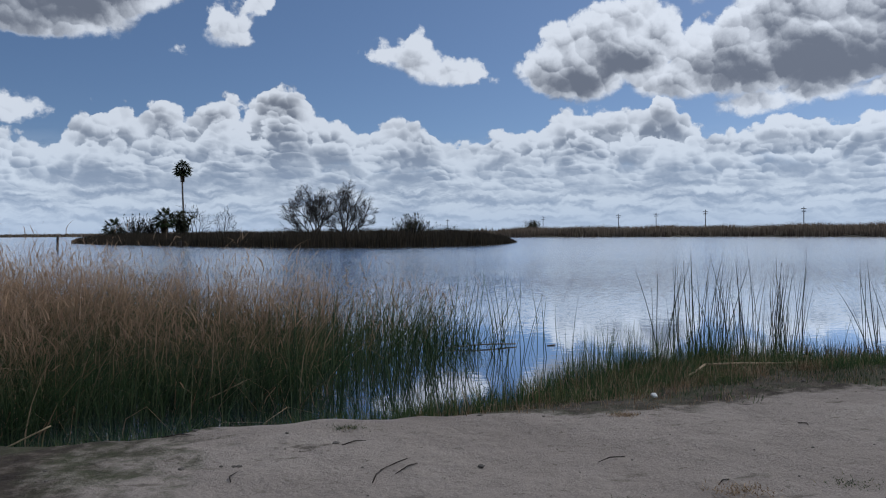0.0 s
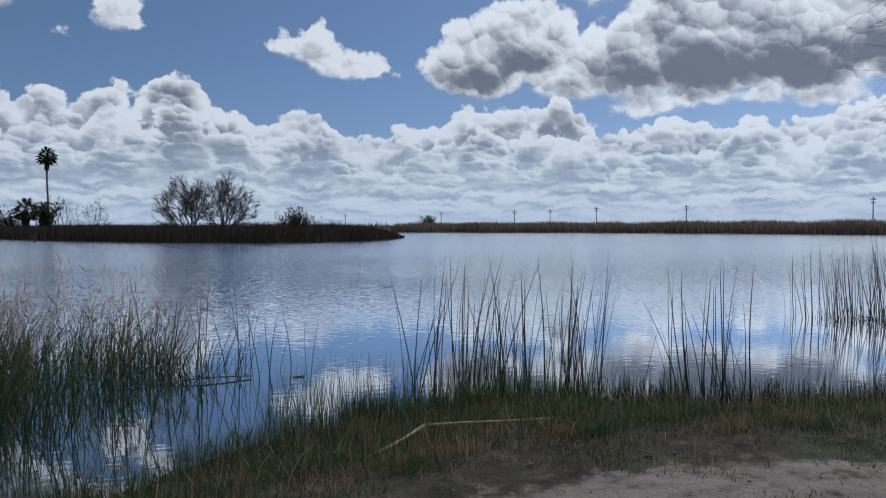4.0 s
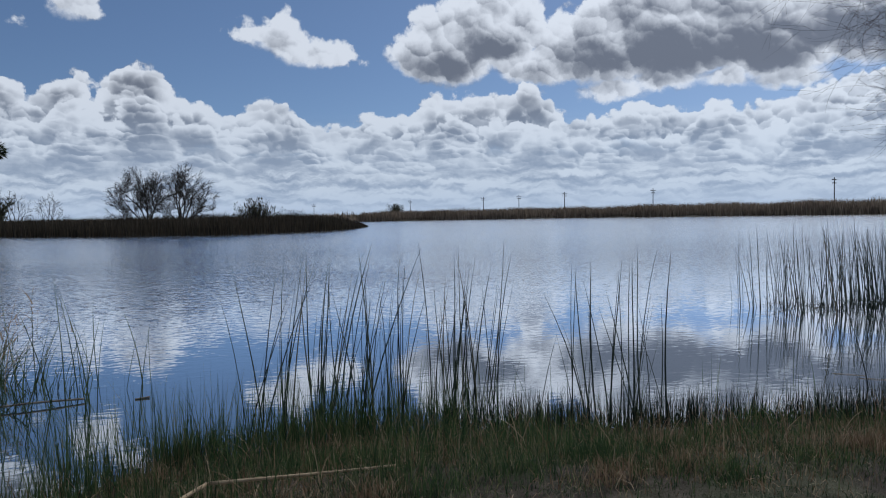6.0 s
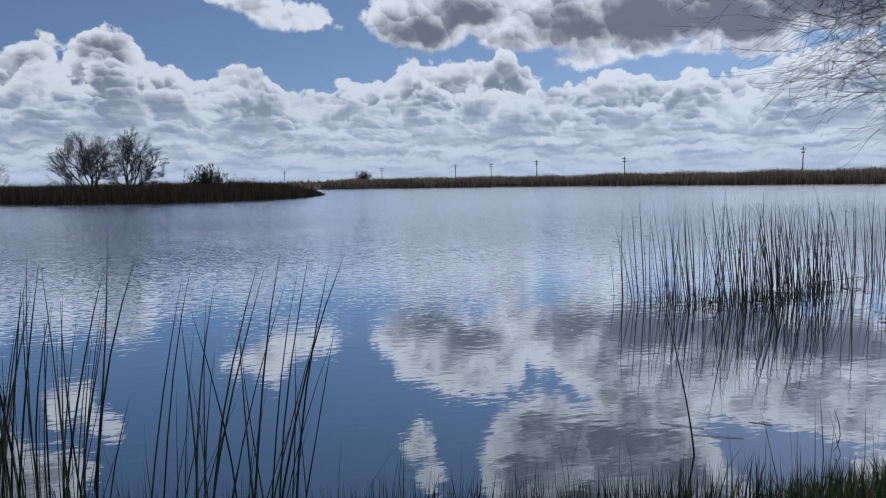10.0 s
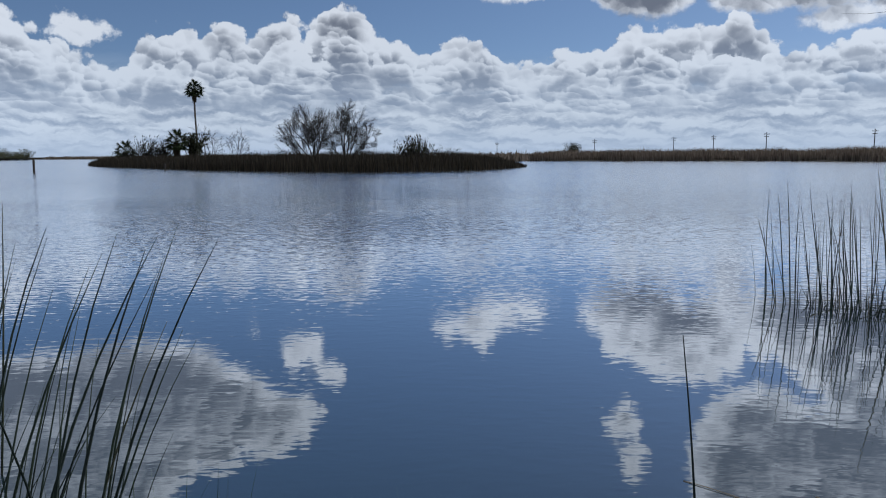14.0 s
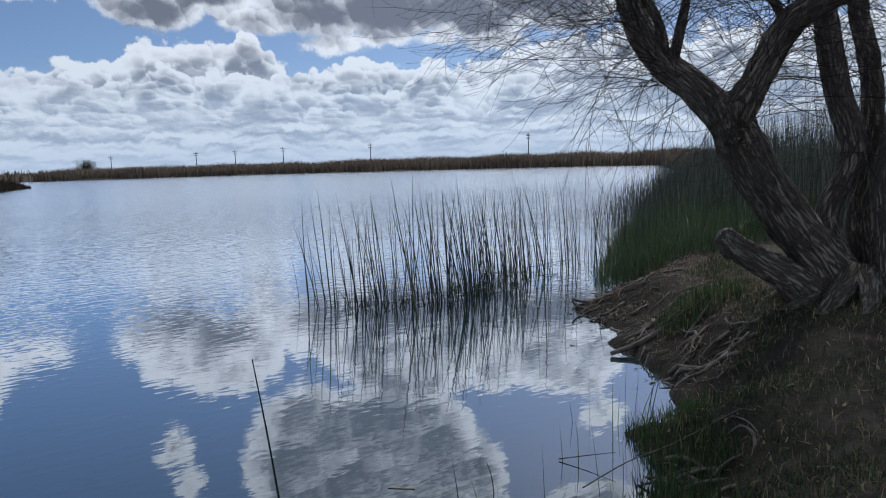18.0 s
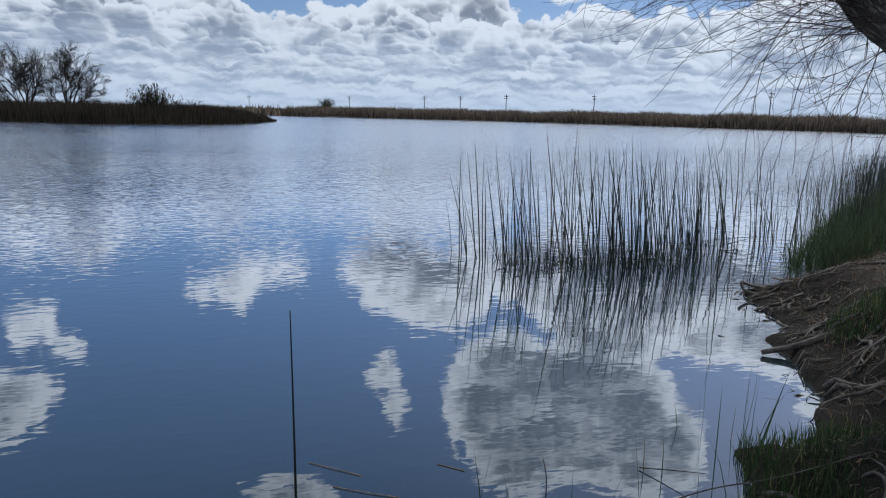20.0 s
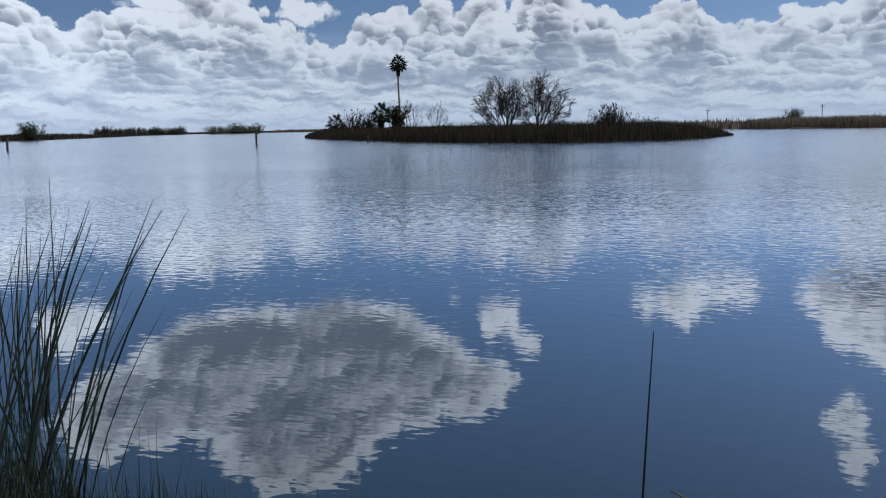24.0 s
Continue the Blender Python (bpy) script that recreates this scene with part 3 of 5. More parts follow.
# ---- the lie of the land ----
SHORE = np.array([(-400, 60), (-230, 30), (-120, 8), (-60, -2), (-40, -3), (-20, -1.0), (-13, -0.2), (-11.8, -0.3), (-10.8, -0.05), (-10.1, 0.4), (-9.3, 0.65),
                  (-8.6, 1.1), (-7.7, 1.9), (-6.9, 2.7), (-5.4, 3.4), (-3.4, 3.5), (-1.6, 2.95), (0.0, 2.6), (1.5, 2.5), (2.6, 2.55), (3.4, 2.85), (3.95, 3.6), (4.5, 3.6),
                  (5.1, 4.0), (5.55, 5.0), (6.15, 5.5), (6.9, 6.75), (8.6, 7.4), (9.7, 8.25), (13.5, 11), (20.5, 16.8), (31.5, 24.8), (49, 36.5), (77, 56), (104, 79), (106, 95),
                  (97, 118), (88, 140), (74, 164), (54, 180), (24, 200), (-20, 250), (-90, 330), (-150, 420), (-200, 520), (-330, 600), (-420, 560), (-330, 420), (-262, 300),
                  (-240, 255), (-205, 190), (-260, 150), (-400, 140)])
ISLE = np.array([(-78, 160), (-66, 141), (-51, 123), (-34, 101.5), (-20, 88.5), (-9, 82.5), (-2.5, 84.5), (4.5, 89.5), (9, 98), (13, 111.5), (8, 116), (-5, 124), (-25, 140), (-45, 158), (-62, 168), (-74, 166)])


def inland(px, py, ring):
    """Signed distance from a closed outline: positive outside it."""
    best = np.full(px.shape, 1e9)
    inside = np.zeros(px.shape, bool)
    for (ax, ay), (bx, by) in zip(ring, np.roll(ring, -1, 0)):
        dx, dy = bx - ax, by - ay
        s = np.clip(((px - ax) * dx + (py - ay) * dy) / (dx * dx + dy * dy), 0, 1)
        best = np.minimum(best, np.hypot(px - ax - s * dx, py - ay - s * dy))
        cross = (ay > py) != (by > py)
        with np.errstate(divide="ignore", invalid="ignore"):
            inside ^= cross & (px < dx * (py - ay) / (dy if dy else 1e-9) + ax)
    return np.where(inside, -best, best)


def wobble(px, py, scale, seed=0.0):
    return np.sin(px * scale + seed) * np.cos(py * scale * 1.3 + seed * 2.1) + 0.5 * np.sin(px * scale * 2.3 + py * scale * 1.7 + seed * 3.3)


def land(px, py):
    """Height of the ground, and how far inland a place lies."""
    px, py = np.asarray(px, float), np.asarray(py, float)
    s = inland(px, py, SHORE)
    s = s + 0.10 * wobble(px, py, 2.6) * np.clip(1 - np.abs(s) / 2, 0, 1)
    wide = np.interp(px, [-10.5, -8.5, -6.5, 0.5, 3.5, 6.0], [0.8, 1.6, 2.9, 2.2, 1.2, 1.0])
    t = np.clip(s / wide, 0, 1)
    z = 0.03 + 0.42 * t * t * (3 - 2 * t) + 0.12 * np.clip((s - wide) / 5, 0, 1)
    z = z + 0.02 * wobble(px, py, 1.1, 1.0) * t + 0.010 * wobble(px, py, 5.3, 2.0) * t + 0.006 * wobble(px, py, 13.0, 5.0) * t
    z = z + 0.45 * np.exp(-((px - 6.7) ** 2 + (py - 3.3) ** 2) / 2.2) * 0.5
    z = np.where(s < 0, np.maximum(-0.8, s * 0.4), z)
    return z, s


def spaced(low, high, fine, reach, grow=1.13):
    core = np.arange(low, high + fine / 2, fine)
    out, gap, at = [], fine, 0.0
    while at < reach:
        gap *= grow
        at += gap
        out.append(at)
    out = np.array(out)
    return np.concatenate([(low - out)[::-1], core, high + out])


def grid_tris(nx, ny):
    i, j = np.meshgrid(np.arange(nx - 1), np.arange(ny - 1), indexing="ij")
    a = i * ny + j
    return np.concatenate([np.stack([a, a + ny, a + ny + 1], -1).reshape(-1, 3), np.stack([a, a + ny + 1, a + 1], -1).reshape(-1, 3)])


def build_ground():
    xs, ys = spaced(-15, 13, 0.11, 4200), spaced(-9, 12, 0.11, 4200)
    gx, gy = np.meshgrid(xs, ys, indexing="ij")
    z, s = land(gx, gy)
    me = mesh_of("ground", np.stack([gx, gy, z], -1), grid_tris(len(xs), len(ys)), SOIL)
    edge = np.interp(gx, [-10.5, -9, -7.5, -5, -2, 1, 2.5, 3.6], [0.35, 0.7, 2.0, 3.0, 3.0, 2.7, 1.5, 1.1])
    sandy = np.clip(0.5 + (s - edge) / 0.9, 0, 1)
    grassy = np.exp(-((gx - 7.6) / 3.0) ** 2 - ((gy - 3.6) / 4.0) ** 2)
    sandy = np.clip(sandy - 1.5 * grassy - np.interp(gx, [-12.0, -10.8, -9.6, -7.0, -4.0], [0.7, 0.48, 0, 0.08, 0.42]), 0, 1) * np.where(np.hypot(gx, gy) > 45, 0.2, 1) * np.interp(gx, [1.0, 2.6], [1, 0.85])
    reach = np.interp(gx, [3.0, 4.6], [0.35, 0.9])
    wet = np.clip(1 - (s - np.interp(gx, [3.0, 4.6], [0.05, 0.55])) / reach, 0, 1)
    for key, values in (("sandy", sandy), ("wet", wet)):
        a = me.attributes.new(key, "FLOAT", "POINT")
        a.data.foreach_set("value", values.astype(np.float32).ravel())
    tagged(new("ground", me), "sandy bank with grey-brown soil and dry patches beside the lake", "ground", kind="structure")
    # the island's low mound
    xs, ys = np.linspace(-82, 18, 70), np.linspace(78, 172, 70)
    gx, gy = np.meshgrid(xs, ys, indexing="ij")
    d = -inland(gx, gy, ISLE)
    me = mesh_of("island_ground", np.stack([gx, gy, np.clip(d * 0.25, -0.5, 0.55)], -1), grid_tris(70, 70), SOIL)
    a = me.attributes.new("wet", "FLOAT", "POINT")
    a.data.foreach_set("value", np.full(4900, 0.8, np.float32))
    tagged(new("island_ground", me), "low dark earth of the reedy island", "island", kind="structure")
    v = np.array([(-900, -30, 0), (500, -30, 0), (500, 900, 0), (-900, 900, 0)], float)
    tagged(new("water", mesh_of("water", v, [(0, 1, 2), (0, 2, 3)], WATER, False)), "calm blue lake water mirroring the clouds", "water", kind="structure")


build_ground()


def strewn(rng, n, low, high, keep):
    """n random places in a box for which keep(x, y, inland distance) holds."""
    out = []
    while sum(map(len, out)) < n:
        p = rng.uniform(low, high, (n * 3 + 50, 2))
        z, s = land(p[:, 0], p[:, 1])
        ok = keep(p[:, 0], p[:, 1], s)
        out.append(np.column_stack([p, z])[ok])
        if not ok.any():
            break
    return np.concatenate(out)[:n]


# ---- plants of the far shores ----
def shore_band(ring, rng, count, depth, height, width, start, end, taper=lambda p: 1.0):
    """Reeds along a stretch of an outline, set back at random."""
    seg = ring[start:end + 1]
    length = np.hypot(*np.diff(seg, axis=0).T)
    where = rng.uniform(0, length.sum(), count)
    edge = np.concatenate([[0], np.cumsum(length)])
    i = np.clip(np.searchsorted(edge, where) - 1, 0, len(length) - 1)
    s = (where - edge[i]) / length[i]
    p = seg[i] + (seg[i + 1] - seg[i]) * s[:, None]
    d = (seg[i + 1] - seg[i]) / length[i][:, None]
    back = depth * rng.random(count) ** 1.6
    p = p + np.stack([d[:, 1], -d[:, 0]], 1) * back[:, None]
    tall = height * (0.72 + 0.3 * rng.random(count) + 0.14 * wobble(p[:, 0], p[:, 1], 0.21) + 0.05 * wobble(p[:, 0], p[:, 1], 0.7, 2.0)) * np.clip(0.55 + back / 3, 0, 1)
    tall = tall * taper(p)
    base = np.column_stack([p, np.full(count, 0.02)])
    return blades(base, tall, np.full(count, width) * rng.uniform(0.6, 1.5, count), rng.uniform(0, 6.28, count), rng.normal(0, 0.08, count), rng.normal(0, 0.12, count), rng, 2)


def build_far_shores():
    rng = np.random.default_rng(11)
    v, t = joined([shore_band(SHORE, rng, 6000, 14, 1.5, 0.12, 33, 34), shore_band(SHORE, rng, 42000, 26, 3.0, 0.16, 34, 40), shore_band(SHORE, rng, 9000, 26, 2.8, 0.5, 40, 45)])
    tagged(new("marsh_reeds", mesh_of("marsh_reeds", v, t, FAR_REED)), "tawny brown reed bed along the far shore", "reeds", kind="stuff")
    v, t = joined([shore_band(SHORE, rng, 5000, 40, 2.8, 0.6, 48, 52), shore_band(SHORE, rng, 4000, 40, 1.6, 0.9, 45, 48)])
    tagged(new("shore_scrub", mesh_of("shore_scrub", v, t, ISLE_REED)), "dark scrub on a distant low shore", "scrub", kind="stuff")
    ring = np.concatenate([ISLE, ISLE[:1]])[::-1]

    def ends(p):
        return np.interp(p[:, 0], [-78, -70, -60, -20, 0, 7, 11, 13], [0.55, 0.8, 0.95, 1.1, 1.05, 0.85, 0.5, 0.2])
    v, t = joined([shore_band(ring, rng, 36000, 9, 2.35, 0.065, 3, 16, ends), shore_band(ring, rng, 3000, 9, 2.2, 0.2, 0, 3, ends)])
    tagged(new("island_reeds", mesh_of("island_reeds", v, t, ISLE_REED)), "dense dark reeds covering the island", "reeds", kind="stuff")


build_far_shores()


# ---- trees ----
def bough(rng, start, way, length, radius, rise, wander=0.25, steps=6, sides=5, tip=0.25):
    """A crooked stem: its line and its tube."""
    p, d = [np.asarray(start, float)], np.asarray(way, float)
    d = d / np.linalg.norm(d)
    for i in range(steps):
        d = d + rng.normal(0, wander, 3) * 0.5 + np.array([0, 0, rise])
        d /= np.linalg.norm(d)
        p.append(p[-1] + d * length / steps)
    p = np.array(p)
    return p, tube(p, np.linspace(radius, radius * tip, steps + 1), sides)


def bare_tree(name, label, at, height, limbs, seed, thin=0.02, share=5, group=""):
    """A short butt from which limbs arch out and up; (heading, opening, length) for each limb."""
    rng = np.random.default_rng(seed)
    tree = thing(name, label, "tree", group, at=at)
    short = 0.08 * height
    butt = np.array([(0, 0, -0.4), (0.05, 0, short * 0.5), (0.0, 0.03, short)])
    part("trunk", bark_mesh("trunk", butt, np.array([0.044, 0.036, 0.032]) * height, 9, 0.06, seed), tree)

    def upward(line, n, levels, radius):
        out = []
        for k in range(n):
            s = 0.22 + 0.76 * (k + rng.random()) / n
            i = min(int(s * (len(line) - 1)), len(line) - 2)
            start = line[i] + (line[i + 1] - line[i]) * (s * (len(line) - 1) - i)
            d = line[i + 1] - line[i]
            d = d / np.linalg.norm(d)
            off = rng.normal(0, 1, 3)
            off -= d * np.dot(off, d)
            off /= np.linalg.norm(off)
            size = np.linalg.norm(line[-1] - line[0]) * rng.uniform(0.42, 0.72) * (1.15 - 0.45 * s)
            sub, geo = bough(rng, start, d * 0.8 + off * 0.62, size, max(radius * (1 - 0.5 * s), thin), 0.022, 0.20, 6, 4 if levels > 1 else 3, 0.5)
            out.append(geo)
            if levels > 1:
                out += upward(sub, n, levels - 1, max(radius * 0.5, thin))
        return out

    fine = []
    for heading, opening, size in limbs:
        a, e = radians(heading), radians(opening)
        way = (math.cos(a) * math.sin(e), math.sin(a) * math.sin(e), math.cos(e))
        line, geo = bough(rng, (0, 0, short * 0.8), way, height * size, 0.017 * height, 0.012 + 0.0005 * opening, 0.16, 9, 6, 0.3)
        part("limb", mesh_of("limb", *geo, SILHOUETTE_TWIG), tree)
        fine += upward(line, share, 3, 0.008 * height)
    tagged(part("crown", mesh_of("crown", *joined(fine), SILHOUETTE_TWIG), tree), kind="stuff")
    return tree


def shrub(name, label, at, wide, tall, seed, material=None, twigs=60, group="", leaves=1500):
    rng = np.random.default_rng(seed)
    bush = thing(name, label, "shrub", group, at=at)
    stems, tips = [], []
    for k in range(twigs):
        a = rng.uniform(0, 6.28)
        lean = rng.random() ** 0.7
        line, geo = bough(rng, (rng.normal(0, wide * 0.15), rng.normal(0, wide * 0.15), -0.2), (math.cos(a) * lean * wide / tall, math.sin(a) * lean * wide / tall, 1), tall * rng.uniform(0.6, 1.05), 0.012 * tall, 0.0, 0.3, 5, 3)
        stems.append(geo)
        tips.append(line[2:])
    part("woody_core", mesh_of("woody_core", *joined(stems), SILHOUETTE_TWIG), bush)
    if leaves:
        tips = np.concatenate(tips)
        base = tips[rng.integers(0, len(tips), leaves)] + rng.normal(0, 0.06 * tall, (leaves, 3))
        base[:, 2] = np.clip(base[:, 2], 0.05, tall * 0.93)
        v, t = blades(base, rng.uniform(0.05, 0.12, leaves) * tall, np.full(leaves, 0.035 * tall), rng.uniform(0, 6.28, leaves), rng.uniform(0.2, 1.0, leaves), rng.normal(0, 0.3, leaves), rng, 2)
        part("foliage", mesh_of("foliage", v, t, material or LEAF), bush)
    return bush


def fan_palm(name, label, at, height, crown, trunk, skirt, seed, fronds=46):
    rng = np.random.default_rng(seed)
    palm = thing(name, label, "palm", at=at)
    line = curve([(0, 0, -0.3), (0.1, 0, height * 0.35), (-0.05, 0.1, height * 0.7), (0.05, 0, height)], 6)
    part("trunk", bark_mesh("trunk", line, np.linspace(trunk * 1.35, trunk, len(line)), 9, 0.05, seed), palm)

    def leaf(way, length):
        d = np.array(way) / np.linalg.norm(way)
        p = [np.array((0.05, 0, height))]
        for i in range(4):
            d = d + np.array((0, 0, -0.09))
            d /= np.linalg.norm(d)
            p.append(p[-1] + d * length * 0.16)
        stalk = tube(p, np.linspace(0.035, 0.02, 5), 3)
        hub, side = p[-1], np.cross(d, (0, 0, 1))
        side /= np.linalg.norm(side) + 1e-6
        n = 15
        a = np.linspace(-1.9, 1.9, n)
        rays = d[None] * np.cos(a)[:, None] + side[None] * np.sin(a)[:, None] + np.array((0, 0, -0.18))
        tips = hub + rays * length * 0.5 + np.array((0, 0, -0.10)) * length * np.abs(np.sin(a))[:, None]
        cross = np.cross(rays, d)
        cross /= np.linalg.norm(cross, axis=1)[:, None] + 1e-6
        wide = np.cross(rays, (0, 0, 1.0))
        wide /= np.linalg.norm(wide, axis=1)[:, None] + 1e-6
        mid = (hub + tips) / 2
        w = wide * length * 0.05
        v = np.stack([np.repeat(hub[None], n, 0), mid - w, mid + w, tips], 1).reshape(-1, 3)
        t = (np.array([(0, 1, 2), (1, 3, 2)])[None] + (np.arange(n) * 4)[:, None, None]).reshape(-1, 3)
        return joined([stalk, (v, t)])

    for k in range(fronds):
        a, e = k * 2.4, 1.35 - 1.9 * (k / fronds)
        way = (math.cos(a) * math.cos(e), math.sin(a) * math.cos(e), math.sin(e))
        part("frond", mesh_of("frond", *leaf(way, crown * rng.uniform(0.85, 1.1)), FROND), palm)
    if skirt:
        n = 700
        a, z = rng.uniform(0, 6.28, n), height - skirt * rng.random(n) * 0.75
        base = np.column_stack([np.cos(a) * trunk, np.sin(a) * trunk, z])
        r = crown * 0.22 * (1 - 0.5 * (height - z) / skirt)
        tip = base + np.column_stack([np.cos(a) * r, np.sin(a) * r, -rng.uniform(0.5, 1.0, n) * skirt * 0.4])
        w = np.column_stack([-np.sin(a), np.cos(a), np.zeros(n)]) * 0.09
        v = np.stack([base - w, base + w, tip], 1).reshape(-1, 3)
        part("dead_skirt", mesh_of("dead_skirt", v, np.arange(3 * n).reshape(-1, 3), SKIRT), palm, "hanging dead brown fronds")
    return palm


def build_island_plants():
    bare_tree("bare_tree", "large leafless spreading tree among the island reeds", (-20.2, 115, 0.5), 7.3, [(180, 66, 0.78), (170, 45, 0.88), (200, 26, 0.90), (250, 8, 0.95), (20, 20, 0.92), (330, 42, 0.62), (90, 40, 0.8), (270, 45, 0.75), (190, 80, 0.55)], 21, 0.021, 7)
    bare_tree("bare_tree", "tall leafless tree beside the larger one on the island", (-15.6, 117, 0.5), 7.5, [(160, 14, 0.98), (30, 16, 0.92), (0, 36, 0.88), (10, 60, 0.80), (330, 75, 0.6), (90, 35, 0.8), (270, 35, 0.75), (185, 40, 0.45)], 33, 0.021, 7)
    shrub("thicket", "rounded dark leafless thicket at the island's end", (-4.2, 113, 0.4), 4.6, 4.6, 5, twigs=260, leaves=900)
    shrub("thicket", "low thicket joined to the rounded one", (1.0, 108, 0.4), 4.4, 2.9, 15, twigs=170, leaves=700)
    fan_palm("palm_tree", "very tall slender fan palm with a skirt of dead fronds", (-53, 157.4, 0.4), 15.8, 2.15, 0.17, 2.8, 3)
    fan_palm("fan_palm", "short bushy fan palm below the tall one", (-55.6, 152.5, 0.4), 4.6, 2.7, 0.4, 3.4, 4, 40)
    shrub("ivy_bush", "dark narrow evergreen bush at the foot of the palm", (-52.6, 155, 0.3), 1.6, 6.6, 6, twigs=50, leaves=1600)
    for k, (x, y, h, w) in enumerate([(-64.0, 150, 4.2, 3.4), (-60.5, 150, 6.0, 3.6), (-58.0, 152, 5.6, 3.0)]):
        shrub("grey_shrub", "greyish leafless shrub beside the short palm", (x, y, 0.3), w, h, 40 + k, twigs=110, group="shrubs near the palm", leaves=160)
    for k, (x, y, h) in enumerate([(-49.5, 155, 6.2), (-44.0, 156, 5.6)]):
        bare_tree("small_bare_tree", "small thin leafless tree near the tall palm", (x, y, 0.3), h, [(180, 25, 0.8), (20, 20, 0.9), (90, 8, 0.95), (330, 40, 0.7)], 60 + k, 0.022, 4, "small trees near the palm")
    fan_palm("fan_palm", "low spiky fan palm at the end of the shrubs", (-65.8, 151.0, 0.3), 2.6, 2.6, 0.3, 1.6, 14, 34)


def build_posts():
    for x, y, h, lean in [(-51.6, 91.7, 1.75, 2.0), (-38.0, 99.6, 0.95, -1.0), (-81.9, 79.0, 1.55, 5.0)]:
        post = thing("mooring_post", "dark weathered wooden post standing in the lake", "post", "posts in the lake", at=(x, y, 0))
        post.rotation_euler = (0, radians(lean), 0)
        line = np.array([(0, 0, -1.0), (0, 0, h * 0.5), (0.01, 0, h * 0.96), (0.01, 0, h)])
        part("shaft", mesh_of("shaft", *tube(line, [0.15, 0.145, 0.14, 0.10], 10, 0.05, 3), POLE), post)
        part("collar", mesh_of("collar", *tube([(0, 0, h * 0.70), (0, 0, h * 0.70 + 0.12)], [0.16, 0.16], 10), POLE), post)


def build_poles():
    first = None
    for x, y, h in [(171.6, 289.5, 10.6), (198.0, 212.2, 11.4), (149.7, 336.8, 10.8), (138.0, 371.0, 10.4), (126.0, 397.0, 10.4), (93.0, 445.0, 10.2), (40.0, 532.0, 10.2)]:
        if first is None:
            first = thing("utility_pole", "dark wooden utility pole with two crossarms beyond the reeds", "utility pole", "poles behind the far shore", at=(x, y, 0.3))
            part("shaft", mesh_of("shaft", *tube([(0, 0, -0.5), (0, 0, 5), (0, 0, 10.6)], [0.22, 0.19, 0.15], 8), POLE), first)
            for z, w in ((9.7, 1.5), (8.6, 1.2)):
                arm = part("crossarm", mesh_of("crossarm", *tube([(-w, -w * 0.3, z), (0, 0, z + 0.02), (w, w * 0.3, z)], [0.10, 0.11, 0.10], 4), POLE), first)
                for k in (-0.9, -0.4, 0.4, 0.9):
                    part("insulator", mesh_of("insulator", *tube([(w * k, w * k * 0.3, z + 0.08), (w * k, w * k * 0.3, z + 0.24), (w * k, w * k * 0.3, z + 0.34)], [0.05, 0.09, 0.05], 6), POLE), arm)
        else:
            copy = copy_thing(first, pose(x, y, 0.3))
            copy.scale = (1, 1, h / 10.6)


def build_distance():
    rng = np.random.default_rng(77)
    shrub("lone_tree", "small rounded lone tree on the far shore", (44.0, 246, 0.4), 3.0, 5.2, 9, twigs=70, leaves=1500)
    shrub("shore_bush", "dark spreading bush on a low distant shore", (-214, 214, 0.4), 7.0, 6.4, 12, twigs=70, leaves=2400)
    first = None
    for k in range(13):
        a = radians(-35.2 - 6.0 * (k + rng.uniform(-0.3, 0.3)) / 13)
        d = rng.uniform(640, 700)
        if first is None:
            first = shrub("distant_tree", "dark distant tree in a row behind the water", (math.sin(a) * d, math.cos(a) * d, 0.2), 9.0, 7.5, 13, None, 50, "distant row of trees", 1500)
        else:
            copy = copy_thing(first, pose(math.sin(a) * d, math.cos(a) * d, 0.2, 0, 0, rng.uniform(0, 360)))
            copy.scale = (rng.uniform(0.8, 1.5), rng.uniform(0.8, 1.5), rng.uniform(0.7, 1.1))
    first = None
    for k in range(7):
        a = radians(-29.8 - 3.2 * k / 6)
        d = rng.uniform(545, 575)
        if first is None:
            first = shrub("pale_tree", "pale greenish distant tree on a strip of land", (math.sin(a) * d, math.cos(a) * d, 0.2), 7.0, 7.5, 14, WILLOW_LEAF, 50, "pale distant trees", 1300)
        else:
            copy = copy_thing(first, pose(math.sin(a) * d, math.cos(a) * d, 0.2, 0, 0, rng.uniform(0, 360)))
            copy.scale = (rng.uniform(0.8, 1.4), rng.uniform(0.8, 1.4), rng.uniform(0.55, 1.1))


build_island_plants()
build_posts()
build_poles()
build_distance()


# ---- the willow on the bank ----
def limb_part(name, points, radii, seed, parent, sides=12, lumps=0.07, label=""):
    line = curve(points, 8)
    r = np.interp(np.linspace(0, 1, len(line)), np.linspace(0, 1, len(radii)), radii)
    part(name, bark_mesh(name, line, r, sides, lumps * 0.8, seed), parent, label)
    return line, r


